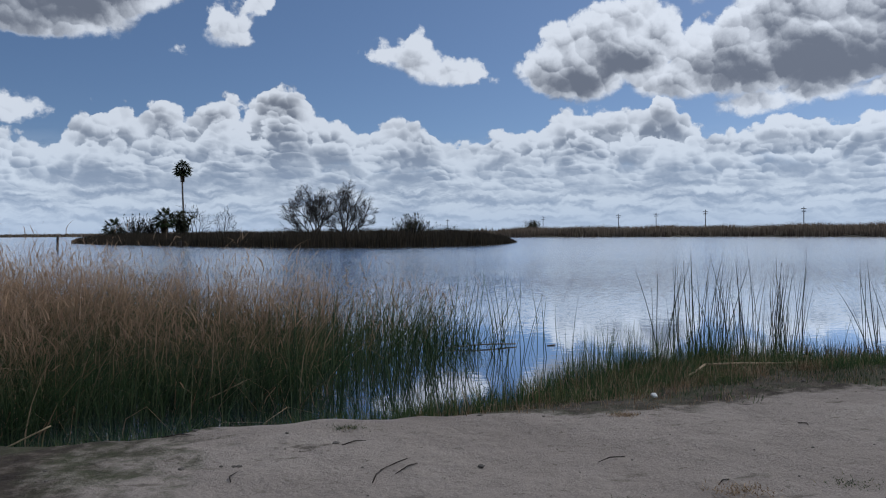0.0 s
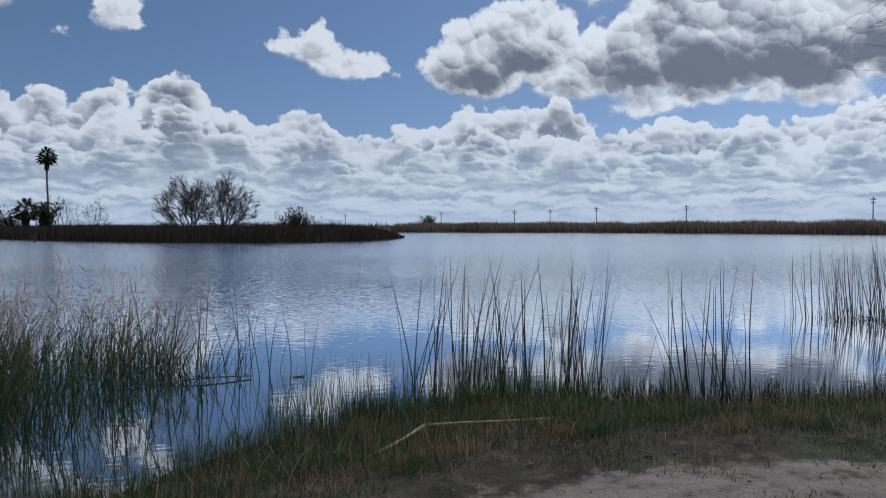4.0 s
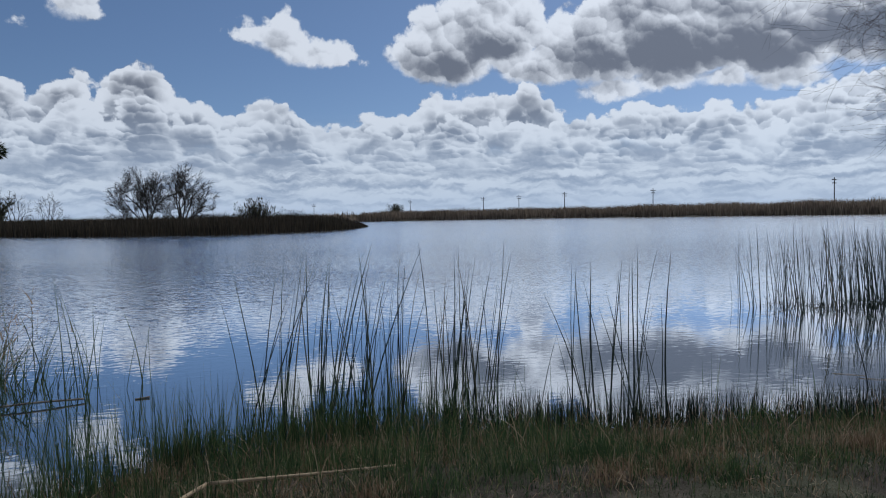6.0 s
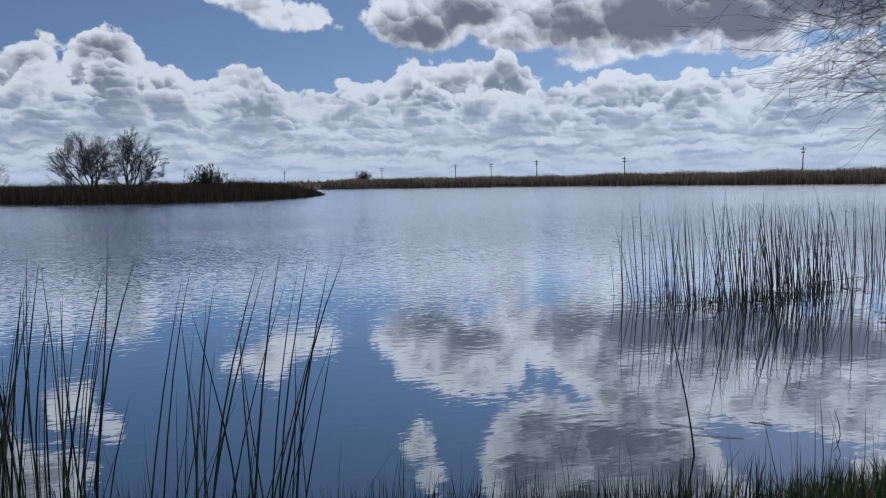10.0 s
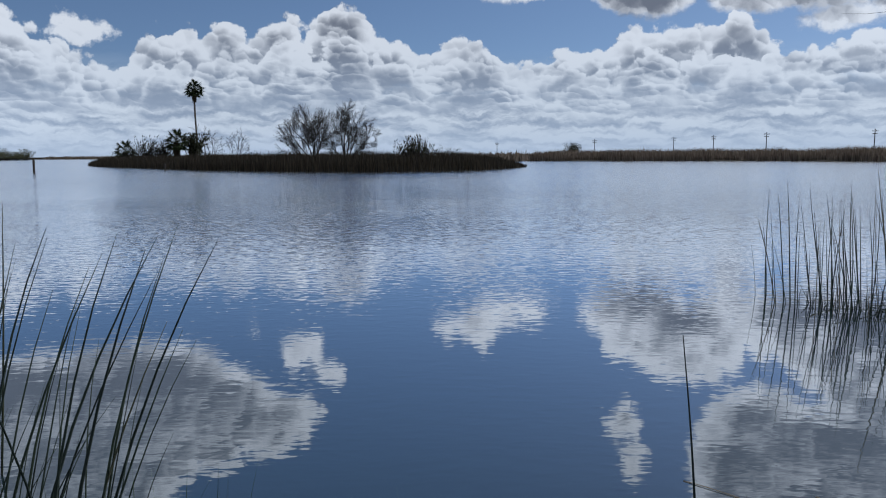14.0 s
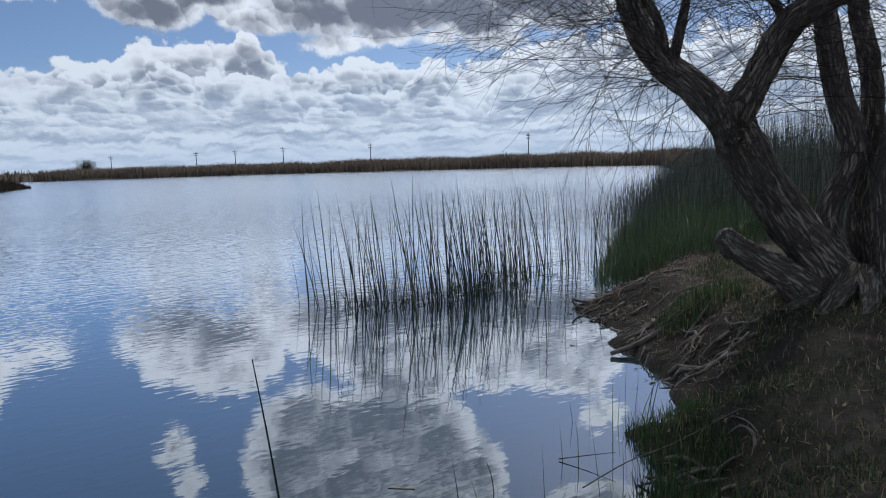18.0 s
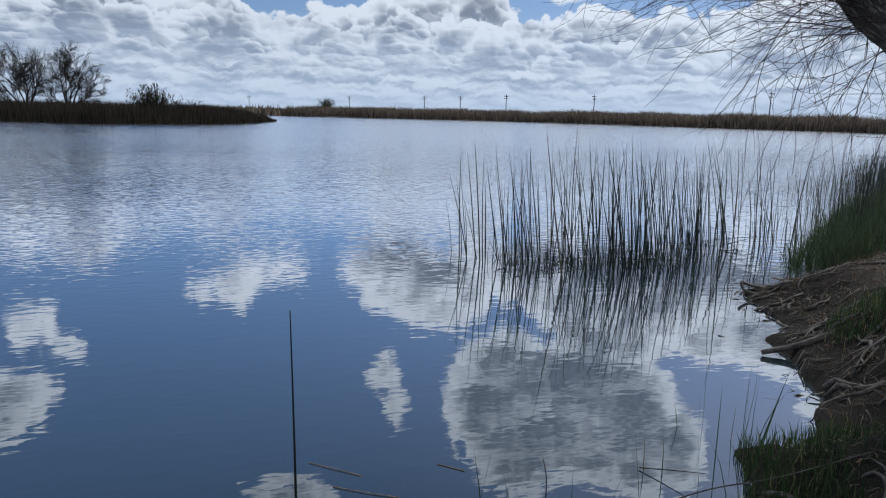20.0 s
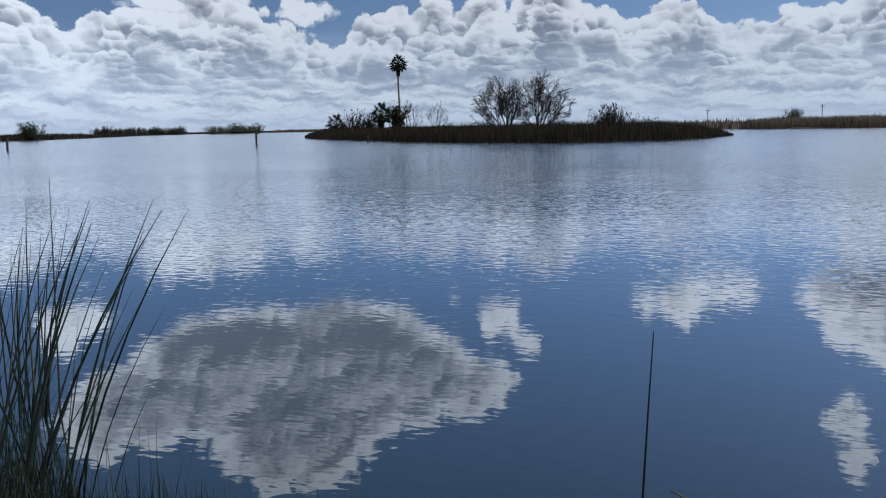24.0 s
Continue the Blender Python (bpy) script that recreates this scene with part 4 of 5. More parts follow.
def build_willow():
    rng = np.random.default_rng(5)
    tree = thing("willow_tree", "old leaning leafless willow with rough dark bark on the bank", "tree")
    limbs = []
    limbs.append(limb_part("trunk", [(6.86, 3.24, 0.25), (6.66, 3.35, 0.62), (6.39, 3.49, 1.04), (6.09, 3.64, 1.41), (5.76, 3.81, 1.93), (5.55, 3.87, 2.32)], [0.336, 0.252, 0.206, 0.189, 0.189, 0.181], 1, tree, 40, 0.10))
    limbs.append(limb_part("limb", [(5.60, 3.86, 2.20), (5.45, 4.11, 2.52), (5.40, 4.36, 2.72), (5.40, 4.61, 3.00), (5.49, 4.81, 3.28), (5.59, 5.01, 3.59)], [0.160, 0.140, 0.128, 0.120, 0.112, 0.108], 2, tree, 32))
    limbs.append(limb_part("limb", [(5.58, 4.99, 3.55), (5.25, 5.48, 4.2), (4.80, 5.85, 5.0), (4.55, 6.10, 6.3)], [0.096, 0.080, 0.064, 0.036], 3, tree, 20))
    limbs.append(limb_part("limb", [(5.58, 5.00, 3.55), (5.75, 5.08, 4.1), (5.85, 5.05, 4.7), (5.60, 5.10, 5.4), (5.65, 5.15, 6.4)], [0.088, 0.076, 0.068, 0.048, 0.032], 4, tree, 20))
    limbs.append(limb_part("limb", [(5.57, 3.83, 2.20), (5.63, 3.70, 2.48), (5.67, 3.60, 2.68), (5.70, 3.50, 2.87), (5.73, 3.38, 3.01), (5.76, 3.20, 3.10), (5.80, 3.00, 3.18), (5.86, 2.75, 3.27), (6.05, 2.3, 3.6), (6.4, 1.8, 4.2)], [0.144, 0.124, 0.116, 0.116, 0.112, 0.104, 0.100, 0.092, 0.072, 0.040], 5, tree, 32))
    limbs.append(limb_part("stem", [(6.80, 3.36, 0.45), (6.70, 3.45, 0.95), (6.65, 3.53, 1.25), (6.65, 3.53, 1.46), (6.70, 3.43, 1.69), (6.73, 3.37, 1.92), (6.71, 3.40, 2.15), (6.68, 3.48, 2.41), (6.65, 3.53, 2.67), (6.63, 3.57, 2.93), (6.61, 3.62, 3.23), (6.4, 3.9, 4.3), (6.2, 4.2, 5.8)], [0.160, 0.120, 0.104, 0.100, 0.096, 0.108, 0.112, 0.112, 0.108, 0.104, 0.096, 0.064, 0.024], 6, tree, 30))
    limbs.append(limb_part("stem", [(7.05, 3.28, 0.45), (6.99, 3.36, 1.0), (7.02, 3.43, 1.41), (7.04, 3.40, 1.68), (7.06, 3.36, 1.94), (7.06, 3.36, 2.31), (7.04, 3.39, 2.67), (7.02, 3.44, 2.96), (7.00, 3.50, 3.30), (7.1, 3.6, 4.6), (7.1, 3.9, 6.0)], [0.208, 0.152, 0.104, 0.092, 0.088, 0.090, 0.088, 0.086, 0.080, 0.056, 0.024], 7, tree, 30))
    limbs.append(limb_part("stem", [(6.85, 2.98, 0.45), (6.76, 3.04, 0.95), (6.75, 3.05, 1.24), (6.74, 3.09, 1.49), (6.73, 3.10, 1.74), (6.76, 3.05, 1.99), (6.80, 2.98, 2.23), (6.85, 2.88, 2.5), (6.95, 2.7, 3.0), (7.2, 2.4, 4.2), (7.5, 2.1, 5.6)], [0.240, 0.160, 0.136, 0.120, 0.112, 0.112, 0.112, 0.108, 0.100, 0.064, 0.024], 8, tree, 30))
    limbs.append(limb_part("branch", [(5.39, 4.30, 2.70), (5.41, 4.22, 3.05), (5.49, 4.20, 3.48), (5.6, 4.29, 4.1), (5.5, 4.4, 4.9)], [0.05, 0.042, 0.034, 0.026, 0.012], 11, tree, 12))
    limbs.append(limb_part("branch", [(5.40, 4.36, 2.75), (5.22, 4.32, 3.1), (5.03, 4.42, 3.41), (4.85, 4.61, 3.81), (4.6, 4.9, 4.4)], [0.05, 0.043, 0.035, 0.026, 0.012], 12, tree, 12))
    limbs.append(limb_part("branch", [(5.71, 3.44, 2.96), (5.62, 3.56, 3.20), (5.55, 3.70, 3.42), (5.48, 3.95, 3.88), (5.3, 4.2, 4.5)], [0.04, 0.032, 0.026, 0.018, 0.008], 13, tree, 12))
    limb_part("broken_stub", [(6.25, 3.45, 0.70), (6.05, 3.60, 0.88), (5.92, 3.74, 1.00), (5.78, 3.88, 1.12), (5.70, 3.97, 1.22), (5.67, 4.00, 1.25)], [0.17, 0.13, 0.115, 0.11, 0.10, 0.06], 9, tree, 20, 0.12, "weathered broken-off limb stub")
    limb_part("snag", [(6.90, 3.02, 1.4), (6.86, 3.08, 1.8), (6.84, 3.12, 2.15), (6.83, 3.14, 2.34)], [0.09, 0.075, 0.05, 0.012], 19, tree, 14, 0.14, "dead broken snag between the stems")
    part("burl", bark_mesh("burl", curve([(5.54, 3.76, 2.02), (5.51, 3.80, 2.24), (5.52, 3.86, 2.46)], 4), [0.04, 0.08, 0.11, 0.14, 0.16, 0.165, 0.15, 0.11, 0.04], 22, 0.22, 4), tree, "mossy knotted burl in the fork")
    for k, (x, y, r) in enumerate(((6.62, 2.98, 0.17), (6.45, 3.18, 0.15), (6.78, 3.12, 0.20), (6.98, 3.06, 0.16))):
        g = float(land(x, y)[0])
        part("burl", bark_mesh("burl", curve([(x, y, g - 0.12), (x + 0.03, y + 0.02, g + 0.05), (x + 0.06, y + 0.05, g + 0.24)], 4), np.array([0.7, 0.95, 1.0, 1.0, 0.98, 0.9, 0.75, 0.5, 0.15]) * r, 22, 0.16, 40 + k), tree, "swollen knot at the willow's foot")
    for k in range(9):
        a = rng.uniform(0, 6.28)
        x, y = 6.9 + 0.35 * math.cos(a), 3.25 + 0.3 * math.sin(a)
        n = rng.uniform(0.5, 1.1)
        ex, ey = x + math.cos(a) * n, y + math.sin(a) * n
        mx, my = (x + ex) / 2 + rng.normal(0, 0.1), (y + ey) / 2 + rng.normal(0, 0.1)
        g = [float(land(px, py)[0]) for px, py in ((x, y), (mx, my), (ex, ey))]
        part("root", bark_mesh("root", curve([(x, y, g[0] + 0.16), (mx, my, g[1] + 0.03), (ex, ey, g[2] - 0.08)], 4), np.linspace(0.13, 0.03, 9), 10, 0.08, k), tree)
    # hanging switches
    def switches(line, radii, low, count, pull, reach, name):
        out = []
        for k in range(count):
            s = low + (1 - low) * rng.random()
            i = min(int(s * (len(line) - 1)), len(line) - 2)
            d = rng.normal(0, 1, 3) * (1, 1, 0.5) + np.array(pull)
            d /= np.linalg.norm(d)
            length = reach * rng.uniform(0.5, 1.25)
            steps = 11
            sag = rng.uniform(0.07, 0.20)
            drift = rng.normal(0, 0.055, 3)

            def shoot(at, v, n, size, sag, jag):
                """A shoot that arches over and turns up again at its tip."""
                p = [at]
                for j in range(n):
                    v = v + np.array((0, 0, sag * (2.6 * j / n - 1.25))) + drift + rng.normal(0, jag, 3)
                    v = v / np.linalg.norm(v)
                    p.append(p[-1] + v * size / n)
                return np.array(p)

            v = d + np.array((0, 0, rng.uniform(0.1, 0.6)))
            p = shoot(line[i], v / np.linalg.norm(v), steps, length, sag, 0.08)
            out.append(tube(p, np.linspace(rng.uniform(0.0030, 0.0055), 0.0013, steps + 1), 3))
            for j in range(rng.integers(5, 9)):
                i = rng.integers(2, steps)
                w = p[i] - p[i - 1]
                w = w / np.linalg.norm(w) + rng.normal(0, 0.45, 3)
                q = shoot(p[i], w / np.linalg.norm(w), 5, length * rng.uniform(0.2, 0.5), sag, 0.10)
                out.append(tube(q, np.linspace(0.0021, 0.0012, 6), 3))
        tagged(part(name, mesh_of("switches", *joined(out), TWIG), tree, "tangle of thin drooping bare twigs"), kind="stuff")

    switches(*limbs[1], 0.15, 80, (-0.7, 0.45, 0.2), 1.6, "hanging_crown")
    switches(*limbs[2], 0.0, 150, (-0.6, -0.1, -0.05), 1.8, "hanging_crown")
    switches(*limbs[3], 0.0, 110, (-0.3, 0.1, 0.3), 1.8, "hanging_crown")
    switches(*limbs[4], 0.1, 70, (-0.1, -0.1, 0.4), 1.4, "hanging_crown")
    switches(*limbs[5], 0.5, 60, (-0.2, 0.3, 0.3), 1.9, "hanging_crown")
    switches(*limbs[6], 0.5, 50, (0.2, 0.2, 0.3), 1.9, "hanging_crown")
    for k in (8, 9, 10):
        switches(*limbs[k], 0.1, 38, (-0.4, 0.2, 0.2), 1.3, "hanging_crown")
    switches(*limbs[7], 0.4, 50, (0.4, -0.2, 0.3), 2.0, "hanging_crown")


build_willow()


# ---- reeds and grasses by the water ----
def stalk_meshes(material, seed, kinds=8, bowed=0.06):
    """A few bulrush stems one metre tall, each bowed its own way."""
    rng = np.random.default_rng(seed)
    out = []
    for k in range(kinds):
        lean, bow = rng.normal(0, 0.025), rng.normal(bowed, 0.035)
        s = np.linspace(0, 1, 6)
        line = np.column_stack([lean * s + bow * s ** 2, 0.02 * np.sin(s * 3 + k), s])
        geo = [tube(line, [0.0042, 0.0041, 0.0037, 0.0030, 0.0022, 0.0007], 4)]
        out.append(mesh_of("stalk", *joined(geo), material))
    return out


def stalks(parent, meshes, places, heights, rng, lean=(0.0, 0.0), spread=4.0, thick=1.0, flip=0.2, turn=0.0):
    """One stem for each place, as parts of a clump."""
    for (x, y, z), h in zip(places, heights):
        ob = part("stalk", meshes[rng.integers(0, len(meshes))], parent)
        ob.location = (x, y, z)
        ob.rotation_euler = (radians(rng.normal(lean[0], spread)), radians(rng.normal(lean[1], spread)), turn + rng.uniform(-0.6, 0.6) + (math.pi if rng.random() < flip else 0))
        w = rng.uniform(0.8, 1.25) * thick
        ob.scale = (w * max(0.7, h), w * max(0.7, h), h)


def build_reeds():
    rng = np.random.default_rng(3)
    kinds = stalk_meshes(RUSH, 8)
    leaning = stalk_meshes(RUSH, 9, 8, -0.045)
    # the stand out in the open water
    stand = thing("bulrush_stand", "stand of thin dark bulrush stems in open water", "reeds", at=(0, 0, 0))
    n = 250
    u = rng.beta(1.0, 1.35, n)
    x = 4.35 + 5.9 * u
    mid = np.interp(x, [4.1, 5.0, 6.2, 7.2, 8.4, 10.2], [9.4, 8.9, 8.6, 8.9, 9.6, 9.5])
    y = mid + rng.normal(0, 0.45, n) * np.interp(x, [4.1, 5.5, 8, 10], [0.8, 1.2, 1.0, 0.7])
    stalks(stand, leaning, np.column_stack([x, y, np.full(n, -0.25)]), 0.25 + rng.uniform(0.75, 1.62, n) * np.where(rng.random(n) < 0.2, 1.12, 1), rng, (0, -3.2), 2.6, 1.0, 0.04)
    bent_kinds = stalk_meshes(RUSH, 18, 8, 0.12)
    # stems along the bank, in front of the camera's way
    for lo, hi, count, lean, name in ((-5.25, -3.75, 84, 8.0, "tall clump of dark bulrush stems at the water's edge"), (-3.42, -2.72, 54, 3.0, "dense clump of tall bulrush stems in green grass"), (-2.4, -1.55, 34, 12.0, "thin leaning bulrush stems at the water's edge")):
        clump = thing("bulrush_clump", name, "reeds", "bulrushes along the bank")
        x = rng.uniform(lo, hi, count)
        centres = rng.uniform(lo, hi, 6)
        x = np.where(rng.random(count) < 0.6, centres[rng.integers(0, 6, count)] + rng.normal(0, 0.1, count), x)
        y = np.interp(x, [-6, -4, -3.2, -2.7, -2.45, -1.5], [3.75, 3.95, 4.15, 4.15, 3.3, 3.15]) + rng.normal(0, 0.2, count)
        h = np.where(rng.random(count) < (0.6 if lean > 5 else 0.42), rng.uniform(1.15, 1.75, count), rng.uniform(0.45, 1.15, count))
        stalks(clump, bent_kinds if lean > 4 else kinds, np.column_stack([x, y, np.full(count, -0.08)]), h + 0.08, rng, (0, lean), 3.8, 1.0, 0.06 if lean < 4 else 0.02, radians(np.interp(lean, [2, 3, 10], [40, 50, 66])))
    # broken stems and dead matter at the foot of the stand
    m = 420
    x = 4.6 + 4.2 * rng.beta(1.3, 1.5, m)
    y = np.interp(x, [4.1, 5.0, 6.2, 7.2, 8.4, 10.2], [9.4, 8.9, 8.6, 8.9, 9.6, 9.5]) + rng.normal(0, 0.35, m)
    v, t = blades(np.column_stack([x, y, np.full(m, -0.05)]), rng.uniform(0.08, 0.45, m), np.full(m, 0.010), rng.uniform(0, 6.28, m), rng.normal(0, 0.5, m), rng.normal(0, 0.3, m), rng, 2)
    tagged(new("reed_stubble", mesh_of("reed_stubble", v, t, RUSH)), "short dead stubble at the foot of the bulrushes", "stubble", kind="stuff")
    for k in range(22):
        ob = part("fallen_stalk", kinds[k % len(kinds)], stand)
        cx = rng.uniform(5.0, 8.6)
        ob.location = (cx, float(np.interp(cx, [5.0, 6.2, 7.2, 8.6], [8.9, 8.6, 8.9, 9.5])) + rng.normal(0, 0.3), rng.uniform(0.0, 0.06))
        ob.rotation_euler = (0, radians(rng.uniform(78, 92)), rng.uniform(-0.6, 0.6) + (math.pi if k % 2 else 0))
        ob.scale = (1.3, 1.3, rng.uniform(0.3, 1.0))
    lone = thing("lone_reed", "single bowed reed stem standing in the shallows", "reeds")
    line = curve([(1.285, 3.45, -0.2), (1.295, 3.53, 0.15), (1.31, 3.69, 0.55), (1.33, 3.91, 0.97)], 5)
    part("stalk", mesh_of("stalk", *tube(line, np.linspace(0.0085, 0.003, len(line)), 6), RUSH), lone)
    # fringe of the cattail bed: separate green stems in shallow water
    fringe = thing("reed_fringe", "green reed stems at the edge of the cattail bed", "reeds")
    n = 160
    t = rng.random(n)
    x = np.interp(t, [0, 0.4, 0.75, 1], [-10.4, -9.0, -7.9, -6.9]) + rng.normal(0, 0.4, n)
    y = np.interp(t, [0, 0.4, 0.75, 1], [1.3, 2.6, 4.2, 6.2]) + rng.normal(0, 0.5, n)
    keep = land(x, y)[1] < -0.1
    x, y = x[keep], y[keep]
    stalks(fringe, stalk_meshes(CATTAIL_GREEN, 4), np.column_stack([x, y, np.full(len(x), -0.15)]), rng.uniform(0.7, 1.65, len(x)), rng, (0, 2), 6.0, 1.1)
    # the cattail bed itself
    bed = np.array([(-26, -1.2), (-13, 0.15), (-10.9, 0.4), (-9.9, 1.5), (-8.9, 3.4), (-7.4, 5.2), (-7.0, 6.6), (-8.2, 8.0), (-12, 9.6), (-26, 12)])
    for name, label, count, low, high, width, sway, material in (
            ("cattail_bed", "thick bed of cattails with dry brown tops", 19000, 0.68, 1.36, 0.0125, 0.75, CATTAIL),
            ("cattail_leaves", "green lower leaves filling the cattail bed", 9000, 0.40, 1.0, 0.014, 0.35, CATTAIL_GREEN),
            ("dead_leaves", "pale dead leaves arching over the cattail bed", 1100, 0.9, 1.45, 0.012, 1.2, DRY)):
        tufts = rng.uniform((-20, -1.5), (-6.8, 11), (1500, 2))
        which = rng.integers(0, 1500, count * 3)
        reach, turn = rng.normal(1.0, 0.18, 1500), rng.normal(0, 0.24, 1500)
        p = tufts[which] + rng.normal(0, 0.13, (count * 3, 2))
        d = -inland(p[:, 0], p[:, 1], bed)
        gap = (land(p[:, 0], p[:, 1])[1] > -1.5) & (wobble(p[:, 0], p[:, 1], 1.6, 2.0) > 0.15) & (p[:, 0] > -13)
        d = np.where(gap, d * 0.12 - 0.05, d)
        thin = rng.random(len(p)) < np.clip(0.10 + d / 1.1, 0, 1) * np.interp(p[:, 0] + p[:, 1] * 0.8, [-12, -5], [1, 0.34])
        which = which[(d > 0) & thin][:count]
        p = p[(d > 0) & thin][:count]
        n = len(p)
        edge = -inland(p[:, 0], p[:, 1], bed)
        h = reach[which] * (low + (high - low) * rng.random(n) + 0.26 * wobble(p[:, 0], p[:, 1], 0.9) + 0.15 * wobble(p[:, 0], p[:, 1], 4.0, 3.0)) * np.clip(0.55 + edge / 1.8, 0, 1) * np.interp(p[:, 0], [-9, -7], [1, 0.85]) + np.interp(p[:, 0], [-16, -12.5], [0.35, 0])
        z = np.clip(land(p[:, 0], p[:, 1])[0], -0.15, -0.02)
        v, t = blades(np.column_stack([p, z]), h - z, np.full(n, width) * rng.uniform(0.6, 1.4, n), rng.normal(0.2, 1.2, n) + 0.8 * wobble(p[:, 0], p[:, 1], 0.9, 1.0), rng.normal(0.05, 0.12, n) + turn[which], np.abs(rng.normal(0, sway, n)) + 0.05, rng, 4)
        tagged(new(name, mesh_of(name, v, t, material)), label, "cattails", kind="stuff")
        if name == "cattail_bed":
            # broken leaf tips bending over in the upper half of the bed
            pick = rng.integers(0, n, 24000)
            up = rng.uniform(0.55, 1.0, 24000) * h[pick]
            tip = np.column_stack([p[pick] + rng.normal(0, 0.08, (24000, 2)), up])
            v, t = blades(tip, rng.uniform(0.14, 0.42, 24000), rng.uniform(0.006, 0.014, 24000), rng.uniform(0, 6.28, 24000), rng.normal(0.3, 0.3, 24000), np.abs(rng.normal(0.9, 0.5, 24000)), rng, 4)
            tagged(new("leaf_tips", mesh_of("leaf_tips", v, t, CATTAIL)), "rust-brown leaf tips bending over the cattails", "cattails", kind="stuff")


def grass(name, label, rng, places, low, high, width, material, bend=0.35, segs=3):
    n = len(places)
    v, t = blades(places, rng.uniform(low, high, n), np.full(n, width) * rng.uniform(0.6, 1.4, n), rng.uniform(0, 6.28, n), rng.normal(0, 0.15, n), rng.normal(0, bend, n), rng, segs)
    tagged(new(name, mesh_of(name, v, t, material)), label, "grass", kind="stuff")


def build_grass():
    rng = np.random.default_rng(17)
    # the green fringe along the water
    p = strewn(rng, 15000, (-9.3, 0.2), (1.0, 5.0), lambda x, y, s: (s > np.interp(x, [-6, -4], [-0.5, -0.25])) & (s < np.interp(x, [-9, -7, -4, 1, 3], [0.9, 2.0, 2.3, 1.5, 1.0]) * rng.random(len(x)) ** 0.7))
    p[:, 2] = np.maximum(p[:, 2], -0.1)
    tuft = np.clip(0.62 + 0.30 * wobble(p[:, 0], p[:, 1], 2.1, 3.0) + 0.22 * wobble(p[:, 0], p[:, 1], 5.3, 1.0), 0.22, 1.25) * np.interp(p[:, 0], [-3.2, -1.6], [1, 0.75])
    grass("shore_grass", "dark green grass fringing the water's edge", rng, p, 0.08 * tuft, 0.40 * tuft, 0.0055, GRASS)
    p = strewn(rng, 2600, (-9.0, 0.2), (3.0, 4.2), lambda x, y, s: (s > -0.2) & (s < 2.2))
    grass("straw_blades", "dead straw blades mixed into the shore grass", rng, p, 0.08, 0.36, 0.005, DRY, 0.6)
    p = strewn(rng, 1300, (-6.8, 2.0), (4.2, 5.2), lambda x, y, s: (s > -0.6) & (s < 0.15) & (rng.random(len(x)) < np.interp(x, [-4.6, -3.4, -2.6, 0.0, 3.2, 3.4], [1, 0.5, 0.06, 0.03, 0.02, 0.04])))
    p[:, 2] = np.maximum(p[:, 2], -0.15)
    grass("water_sedge", "thin upright sedge in the shallows", rng, p, 0.35, 0.85, 0.0055, GRASS, 0.12)
    p = strewn(rng, 1900, (-6.0, 2.4), (-3.3, 4.6), lambda x, y, s: (s > -0.55) & (s < 0.25) & (wobble(x, y, 3.4, 0.5) + rng.normal(0, 0.4, len(x)) > -0.35))
    p[:, 2] = np.maximum(p[:, 2], -0.12)
    grass("rush_tufts", "lush green tufts at the foot of the bulrushes", rng, p, 0.12, 0.42, 0.0062, GRASS, 0.25)
    p = strewn(rng, 2400, (-3.4, 2.0), (1.3, 4.2), lambda x, y, s: (s > -0.35) & (s < 0.12) & (wobble(x, y, 3.1, 1.0) + rng.normal(0, 0.5, len(x)) > -0.3))
    p[:, 2] = np.maximum(p[:, 2], -0.12)
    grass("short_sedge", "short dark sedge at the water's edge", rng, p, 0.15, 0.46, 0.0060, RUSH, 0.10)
    p = strewn(rng, 3200, (1.0, 0.8), (3.3, 3.4), lambda x, y, s: (s > -0.2) & (s < np.interp(x, [1.2, 2.4], [1.2, 0.6]) * rng.random(len(x)) ** 0.7))
    p[:, 2] = np.maximum(p[:, 2], -0.1)
    grass("shore_grass", "shorter green grass where the bank runs to the water", rng, p, 0.10, 0.30, 0.006, GRASS)
    p = strewn(rng, 2600, (-12.8, -0.5), (-8.5, 1.4), lambda x, y, s: (s > -0.5) & (s < 0.15))
    grass("bank_tufts", "short green tufts under the cattails", rng, p, 0.12, 0.4, 0.007, GRASS)
    p = strewn(rng, 3000, (-9.0, -0.5), (4.2, 4.0), lambda x, y, s: (s > 0.9) & (s < 2.9 + 0.5 * wobble(x, y, 1.2)))
    grass("dry_turf", "short dry straw-coloured grass on the bank", rng, p, 0.03, 0.13, 0.005, DRY, 0.8)
    for name, label, count, tall, material, seed in (("bank_turf", "rough dark turf in patches on the bank", 24000, 0.10, TURF, 7.0), ("green_turf", "low green grass in patches on the bank", 14000, 0.12, GRASS, 2.0), ("straw_turf", "matted dead grass in patches on the bank", 13000, 0.09, DRY, 5.0)):
        p = strewn(rng, count, (-7.6, -0.6), (2.0, 3.4), lambda x, y, s: (s > 0.7) & (s < 3.0 + 0.5 * wobble(x, y, 1.2) - 1.4 * rng.random(len(x)) ** 2 - np.interp(x, [-7.5, -6, -0.5, 1.5], [1.3, 0, 0, 1.0])) & (wobble(x, y, 1.7, seed) + 0.6 * wobble(x, y, 4.3, seed) + rng.normal(0, 0.45, len(x)) > np.interp(s, [0.8, 2.8], [-0.9, 0.75])))
        grass(name, label, rng, p, 0.02, tall, 0.0055, material, 1.1, 2)
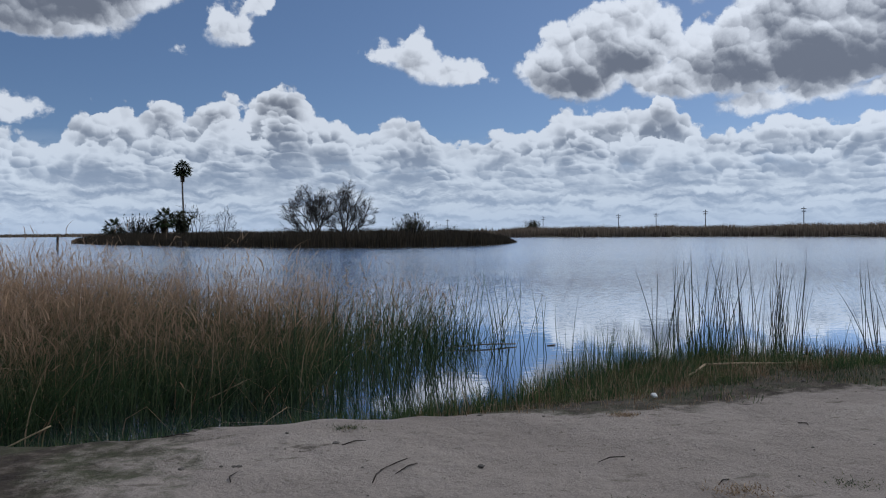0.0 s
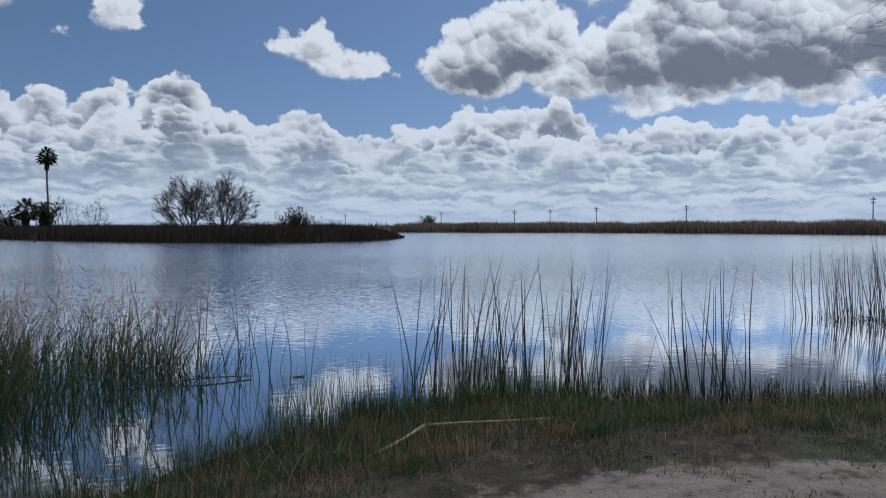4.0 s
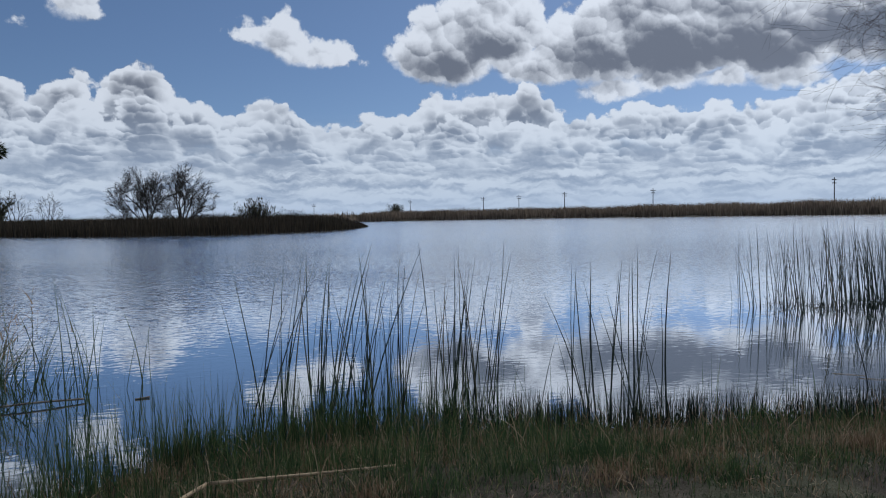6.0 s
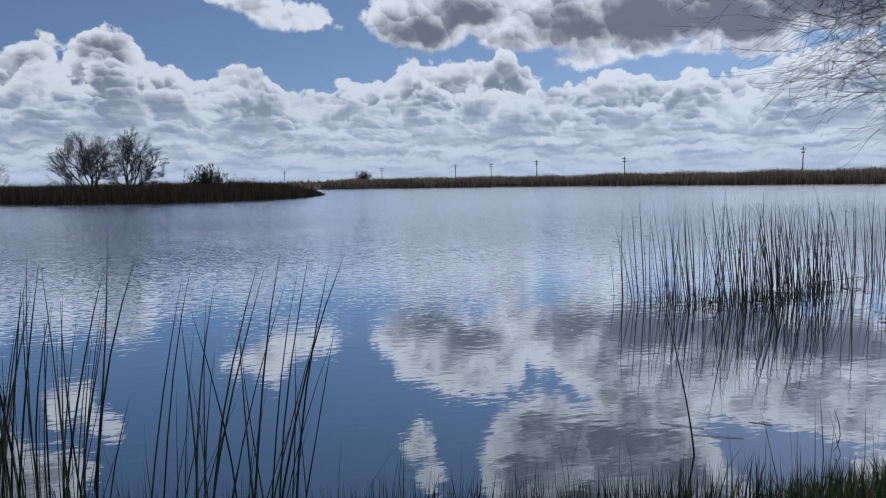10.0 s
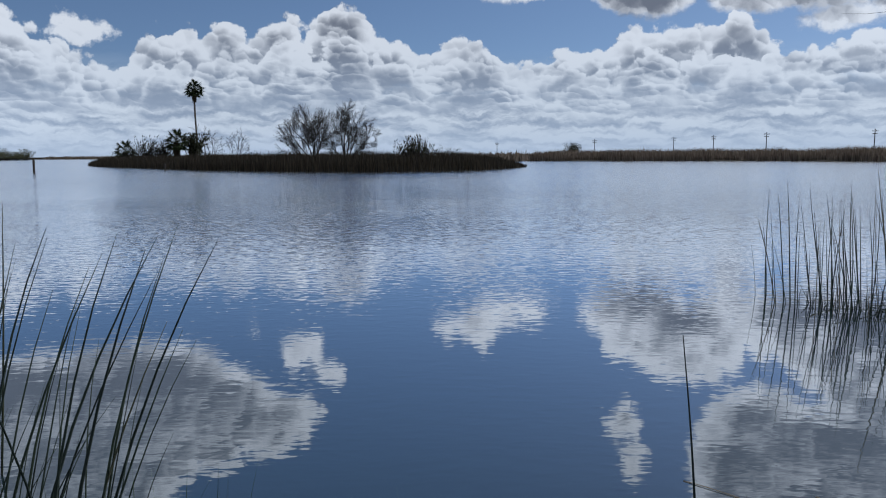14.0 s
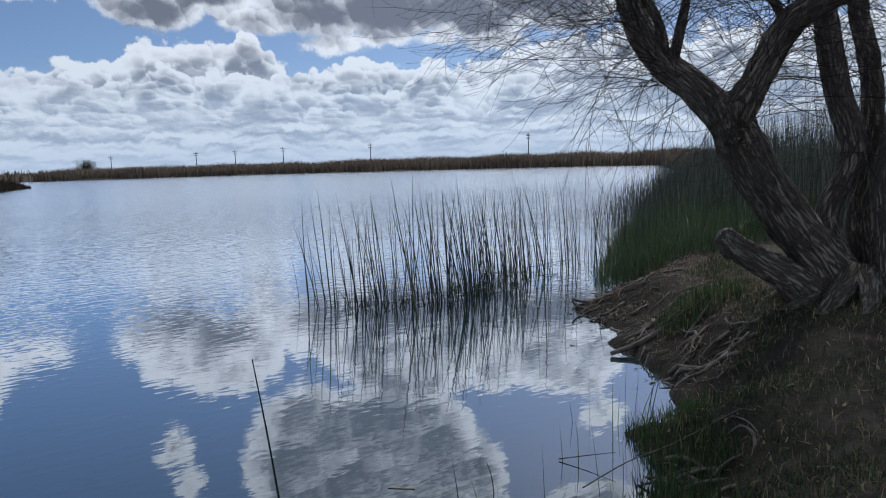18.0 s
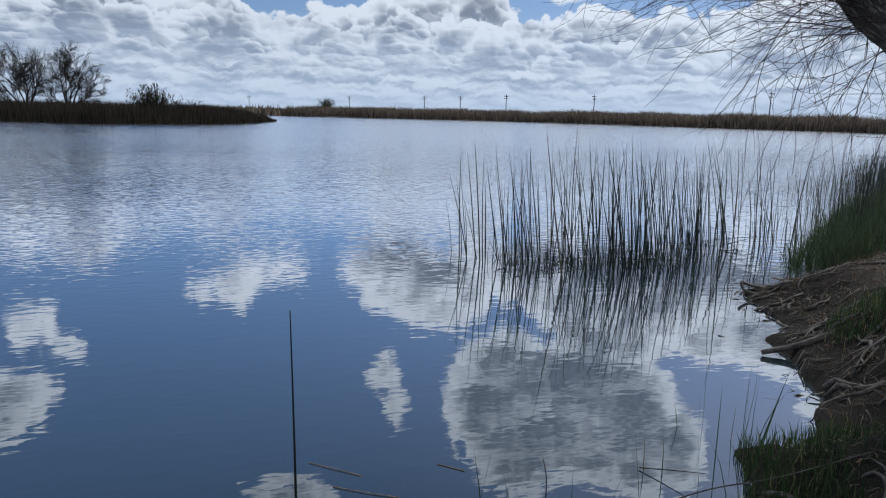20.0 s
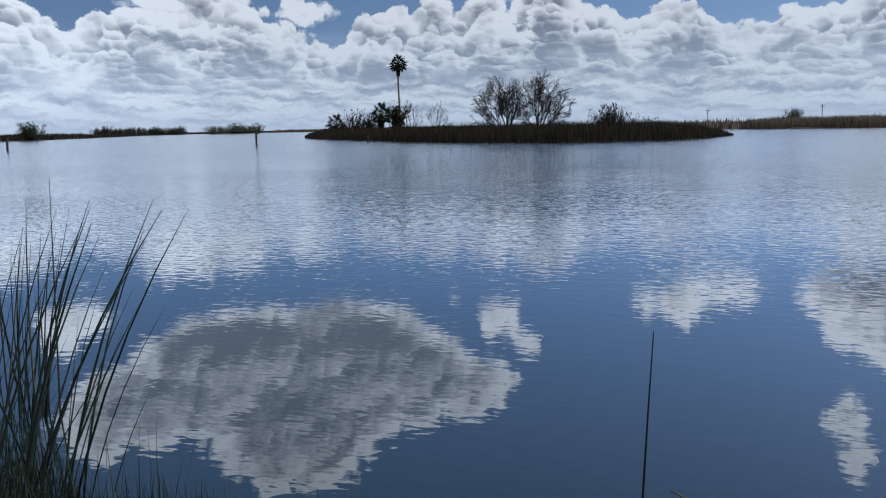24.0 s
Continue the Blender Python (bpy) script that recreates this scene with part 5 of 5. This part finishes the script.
    p = strewn(rng, 6000, (-4.2, -1.9), (1.8, 0.7), lambda x, y, s: (wobble(x, y, 1.9, 6.0) + 0.7 * wobble(x, y, 5.1, 2.0) + rng.normal(0, 0.6, len(x)) > 1.1))
    grass("path_weeds", "sparse flat weeds in patches on the bare path", rng, p, 0.01, 0.05, 0.006, TURF, 1.2, 2)
    # separate tussocks on the bank
    spots = [(x, y, rng.uniform(0.08, 0.2), rng.uniform(0.10, 0.24)) for x, y, z in strewn(rng, 60, (-6.5, 0.4), (1.8, 2.9), lambda x, y, s: (s > 0.4) & (s < 2.7))]
    for k, (x, y, wide, tall) in enumerate(spots + [(-2.9, 0.9, 0.22, 0.16), (-2.65, 0.95, 0.16, 0.14), (-3.1, 1.5, 0.25, 0.2)]):
        m = int(1700 * wide)
        base = np.column_stack([x + rng.normal(0, wide, m), y + rng.normal(0, wide * 0.6, m), np.zeros(m)])
        base[:, 2] = land(base[:, 0], base[:, 1])[0]
        v, t = blades(base, rng.uniform(0.3, 1.0, m) * tall, np.full(m, 0.005), rng.uniform(0, 6.28, m), rng.normal(0, 0.3, m), rng.normal(0, 0.5, m), rng, 3)
        tagged(new("grass_tussock", mesh_of("grass_tussock", v, t, DRY if k % 4 == 1 else GRASS)), "dead straw-coloured tussock on the bank" if k % 4 == 1 else "dark green grass tussock on the bank", "grass", kind="stuff")
    # turf under the willow
    p = strewn(rng, 80000, (2.0, -1.5), (10.0, 7.5), lambda x, y, s: (s > np.interp(y, [3.2, 4.6], [0.3, 1.2])) & (wobble(x, y, 1.3, 4.0) + 0.5 * wobble(x, y, 3.7, 1.0) + rng.normal(0, 0.5, len(x)) > np.interp(x, [3.2, 5.2], [0.35, -0.5])))
    grass("willow_turf", "short dull green turf under the willow", rng, p, 0.02, 0.085, 0.007, TURF, 1.1, 2)
    p = strewn(rng, 9000, (2.0, -1.5), (10.5, 8.0), lambda x, y, s: s > 0.2)
    grass("straw_litter", "dry straw and leaf litter on the bank", rng, p, 0.03, 0.10, 0.006, DRY, 1.2, 2)
    p = strewn(rng, 1500, (4.4, 3.4), (9.0, 7.6), lambda x, y, s: (s > 0.05) & (s < 1.5))
    p[:, 2] += 0.01
    grass("twig_litter", "broken straw and twig litter on the muddy point", rng, p, 0.03, 0.13, 0.0045, DRY, 1.6, 2)
    p = strewn(rng, 1500, (2.2, -1.5), (9.5, 7.5), lambda x, y, s: s > 0.15)
    p[:, 2] += 0.006
    grass("leaf_litter", "pale fallen leaves scattered under the willow", rng, p, 0.02, 0.06, 0.018, DRY, 1.6, 2)
    p = strewn(rng, 1300, (3.2, 2.6), (4.6, 3.8), lambda x, y, s: (s > -0.05) & (s < 0.5))
    grass("bank_tuft", "green grass tuft overhanging the water", rng, p, 0.05, 0.17, 0.006, GRASS)
    p = strewn(rng, 900, (5.6, 4.0), (6.9, 5.2), lambda x, y, s: np.hypot(x - 6.2, y - 4.55) < 0.42)
    grass("bank_tuft", "green grass tuft among the roots", rng, p, 0.05, 0.19, 0.007, GRASS)
    # the green meadow grass and bulrushes beyond the willow
    p = strewn(rng, 12000, (8.4, 6.6), (17, 16), lambda x, y, s: (s > -0.5) & (x + y > 16.0) & (x + y < 28))
    grass("tall_grass", "tall dense dark green grass beyond the willow", rng, p, 0.3, 0.72, 0.010, MEADOW, 0.5)
    for low, count, label in ((19.0, 4200, "tall dark bulrushes beyond the willow"), (27.0, 5200, "dense tall reeds on the ground behind the willow")):
        p = strewn(rng, count, (9.5, 6.0), (46, 36), lambda x, y, s: (s > -2.0) & (rng.random(len(x)) < np.clip((s + 1.8) / 4.0, 0.10, 1)) & (s < low - 14) & (x + y > low) & (x + y < low + 26))
        s = np.clip(land(p[:, 0], p[:, 1])[1], 0, 9)
        h = (1.15 + 0.30 * s + 0.02 * (low - 20)) * rng.uniform(0.45, 1.15, count) * np.where(rng.random(count) < 0.12, 1.3, 1.0)
        v, t = blades(p, h, rng.uniform(0.009, 0.018, count), rng.uniform(0, 6.28, count), rng.normal(0, 0.08, count), rng.normal(0, 0.10, count), rng, 3)
        tagged(new("bulrush_bed", mesh_of("bulrush_bed", v, t, BULRUSH)), label, "bulrushes", kind="stuff")
    p = strewn(rng, 5000, (30, 20), (104, 84), lambda x, y, s: (s > 0.5) & (s < 14) & (x + y > 50))
    v, t = blades(p, rng.uniform(0.8, 1.9, 5000) * np.clip(0.25 + land(p[:, 0], p[:, 1])[1] * 0.09, 0.2, 1.1), rng.uniform(0.03, 0.07, 5000), rng.uniform(0, 6.28, 5000), rng.normal(0, 0.08, 5000), rng.normal(0, 0.10, 5000), rng, 3)
    tagged(new("bulrush_bed", mesh_of("bulrush_bed", v, t, FAR_REED)), "tawny reeds running along the shore towards the far marsh", "bulrushes", kind="stuff")


build_reeds()
build_grass()


# ---- driftwood, sticks and litter ----
def build_small_things():
    rng = np.random.default_rng(29)
    # roots and driftwood on the point
    n = 0
    while n < 300:
        x, y = rng.uniform(4.6, 9.0), rng.uniform(3.5, 7.6)
        z, s = land(x, y)
        if not -0.10 < s < 1.2 or rng.random() < s * 0.55:
            continue
        n += 1
        a = rng.normal(2.55, 0.55) if rng.random() < 0.6 else rng.uniform(0, 6.28)
        thick = rng.random() ** 3
        length, r = rng.uniform(0.10, 0.34) + 0.35 * thick, 0.0035 + 0.017 * thick

        def lying(px, py, turn, size, steps):
            pts = []
            for k in range(steps + 1):
                pts.append((px, py, max(float(land(px, py)[0]), -0.03) + r * 0.4 + abs(rng.normal(0, 0.018))))
                turn += rng.normal(0, 0.42)
                px, py = px + math.cos(turn) * size / steps, py + math.sin(turn) * size / steps
            return pts
        main = lying(x, y, a, length, 5)
        pieces = [tube(main, np.interp(np.linspace(0, 1, 6), [0, 0.5, 1], [r, r * 0.8, r * 0.25]), 6, 0.16, n)]
        for k in range(int(rng.integers(0, 3))):
            at = main[int(rng.integers(1, 4))]
            pieces.append(tube(lying(at[0], at[1], a + rng.choice((-0.8, 0.8)), length * rng.uniform(0.25, 0.5), 3), np.linspace(r * 0.6, r * 0.15, 4), 5, 0.12, n))
        root = thing("driftwood", "grey weathered root lying on the muddy point", "driftwood", "roots on the point")
        part("wood", mesh_of("wood", *joined(pieces), DRIFT), root)
    loop = thing("root_loop", "bent root reaching out over the water", "root")
    part("wood", mesh_of("wood", *tube(curve([(7.15, 6.62, 0.05), (6.85, 6.75, 0.10), (6.68, 6.72, 0.16), (6.66, 6.62, 0.08), (6.9, 6.5, 0.02)], 5), 0.016, 6), DRIFT), loop)
    log = thing("sunken_log", "dark forked log lying half in the water", "log")
    part("wood", mesh_of("wood", *tube(curve([(5.38, 4.97, 0.03), (5.7, 4.88, 0.10), (6.0, 4.75, 0.24), (6.35, 4.62, 0.40)], 4), np.linspace(0.022, 0.045, 13), 8, 0.1, 2), DRIFT), log)
    for k in range(16):
        x, y = 3.55 + rng.normal(0, 0.22), 2.62 + rng.normal(0, 0.12)
        out = 0.28 + 0.22 * rng.random()
        a = rng.normal(2.2, 0.5)
        ex, ey = x + math.cos(a) * out, y + math.sin(a) * out
        pts = [(x, y, float(land(x, y)[0]) - 0.02), ((x + ex) / 2 + rng.normal(0, 0.05), (y + ey) / 2, float(land((x + ex) / 2, (y + ey) / 2)[0]) + 0.05), (ex, ey, max(float(land(ex, ey)[0]), -0.05) + 0.01), (ex + rng.normal(0, 0.06), ey + rng.normal(0.02, 0.04), -0.08)]
        hanging = thing("hanging_root", "pale bare root hanging down the bank into the water", "root", "roots on the bank's lip")
        r = rng.uniform(0.006, 0.017)
        part("wood", mesh_of("wood", *tube(curve(pts, 3), np.linspace(r, r * 0.4, 10), 6, 0.12, k), DRIFT), hanging)
    for pts, r in (([(2.95, 3.1, 0.06), (3.25, 3.02, 0.16), (3.55, 2.9, 0.24), (3.9, 2.7, 0.42)], 0.005),):
        bent = thing("dead_branch", "bare dead branch hanging over the bank's edge", "branch")
        part("wood", mesh_of("wood", *tube(curve(pts, 4), np.linspace(r, r * 0.5, 4 * (len(pts) - 1) + 1), 6, 0.08, 5), DRIFT), bent)
    # the long dry stick, snapped in the middle
    stick = thing("broken_stick", "long pale dry stick snapped in two on the grass", "stick")

    def lie(points, lifts):
        return [(x, y, max(float(land(x, y)[0]), 0.0) + lift) for (x, y), lift in zip(points, lifts)]
    part("wood", mesh_of("wood", *tube(curve(lie([(-5.98, 1.18), (-5.72, 1.44), (-5.45, 1.71)], (0.02, 0.06, 0.13)), 4), np.linspace(0.011, 0.014, 9), 6), STICK), stick)
    part("wood", mesh_of("wood", *tube(curve(lie([(-5.45, 1.71), (-5.1, 1.64), (-4.7, 1.64), (-4.30, 1.63)], (0.13, 0.09, 0.06, 0.04)), 4), np.linspace(0.013, 0.008, 13), 6), STICK), stick)
    paper = thing("paper_scrap", "crumpled white paper scrap in the grass", "litter")
    bm = bmesh.new()
    bmesh.ops.create_icosphere(bm, subdivisions=2, radius=0.032)
    for v in bm.verts:
        v.co *= 1 + 0.45 * noise.noise(v.co * 40)
        v.co.z *= 0.7
    me = bpy.data.meshes.new("wad")
    bm.to_mesh(me)
    bm.free()
    me.materials.append(LITTER)
    part("wad", me, paper)
    paper.location = (-6.70, 0.10, float(land(-6.7, 0.1)[0]) + 0.05)
    for pts, r, label in (([(-8.3, 5.6, 0.02), (-7.6, 5.72, 0.05), (-6.98, 5.84, 0.03)], 0.012, "dark thin log afloat beside the reeds"),
                          ([(-6.45, 5.72, 0.006), (-6.3, 5.75, 0.012)], 0.010, "short dark stick afloat by the reeds")):
        drift = thing("floating_stick", label, "stick")
        part("wood", mesh_of("wood", *tube(curve(pts, 4), r, 6), DRIFT), drift)
    for pts, r, label in (([(1.45, 4.16, 0.003), (1.57, 4.05, 0.006), (1.70, 3.93, 0.003)], 0.0026, "pale dead reed afloat in the shallows"),
                          ([(1.53, 3.86, 0.003), (1.68, 3.75, 0.006), (1.84, 3.65, 0.003)], 0.0026, "pale dead reed afloat near the bank"),
                          ([(2.14, 3.94, 0.003), (2.26, 3.82, 0.004)], 0.003, "short dead reed afloat near the bank")):
        drift = thing("floating_reed", label, "reed")
        part("wood", mesh_of("wood", *tube(curve(pts, 3), r, 5), STICK), drift)
    for pts in ([(2.58, 3.45, -0.1), (2.60, 3.5, 0.08), (2.60, 3.55, 0.17)], [(3.22, 3.56, 0.01), (3.32, 3.42, 0.05), (3.42, 3.25, 0.10)]):
        twig = thing("dead_twig", "thin dead twig poking out of the shallows", "twig", "twigs in the shallows")
        part("wood", mesh_of("wood", *tube(curve(pts, 4), np.linspace(0.0045, 0.002, 9), 5), DRIFT), twig)
    for k in range(3):
        x, y = (-11.2, -10.3, -12.6)[k], (1.9, 3.2, 0.05)[k]
        drift = thing("pale_stick", "pale dead reed stem fallen across the cattails", "stick")
        part("wood", mesh_of("wood", *tube(curve([(x - 0.25, y, 0.05), (x, y + 0.02, 0.16), (x + 0.3, y + 0.05, 0.30)], 3), 0.008, 5), STICK), drift)
    # stones, clods and twigs on the sand
    bm = bmesh.new()
    bmesh.ops.create_icosphere(bm, subdivisions=2, radius=1.0)
    for v in bm.verts:
        v.co *= 1 + 0.35 * noise.noise(v.co * 1.4)
        v.co.z *= 0.55
    me = bpy.data.meshes.new("clod")
    bm.to_mesh(me)
    bm.free()
    me.materials.append(STONE)
    for k, (x, y, z) in enumerate(strewn(rng, 200, (-13, -5.5), (1.5, 1.2), lambda x, y, s: s > np.interp(x, [-10, -8, -4], [0.3, 1.2, 2.8]))):
        ob = tagged(new("clod", me), "small dark clod lying on the sand", "clod", "clods on the sand")
        r = 0.006 + 0.022 * rng.random() ** 3
        ob.location, ob.scale, ob.rotation_euler = (x, y, z + r * 0.2), (r * rng.uniform(0.8, 1.5), r, r), (0, 0, rng.uniform(0, 6.28))
    for k, (x, y, z) in enumerate(strewn(rng, 50, (-12.5, -5), (2.5, 1.6), lambda x, y, s: s > np.interp(x, [-10, -8, -4], [0.4, 1.4, 2.4]))):
        a, n = rng.uniform(0, 6.28), rng.uniform(0.03, 0.16)
        ob = tagged(new("twig", mesh_of("twig", *tube([(-math.cos(a) * n, -math.sin(a) * n, 0.0), (rng.normal(0, 0.02), rng.normal(0, 0.02), 0.012), (math.cos(a) * n, math.sin(a) * n, 0.002)], [0.004, 0.005, 0.002], 5), TWIG)), "thin dead twig on the sand", "twig", "twigs on the sand")
        ob.location = (x, y, z + 0.004)
    # flat tufts of withered plants on the sand
    for k, (x, y, z) in enumerate(strewn(rng, 34, (-12.5, -4.5), (3.0, 1.6), lambda x, y, s: s > np.interp(x, [-10, -8, -4], [0.4, 1.5, 2.6]))):
        m = int(rng.integers(130, 260))
        wide = rng.uniform(0.04, 0.12)
        base = np.column_stack([rng.normal(0, wide, m), rng.normal(0, wide * 0.6, m), np.zeros(m)])
        v, t = blades(base, rng.uniform(0.015, 0.04, m), np.full(m, 0.006), rng.uniform(0, 6.28, m), rng.normal(0.7, 0.3, m), rng.normal(0.5, 0.3, m), rng, 2)
        ob = tagged(new("withered_tuft", mesh_of("withered_tuft", v, t, TURF if k % 3 else DRY)), "small flat withered weed on the sand", "weed", kind="stuff")
        ob.location = (x, y, z)


build_small_things()
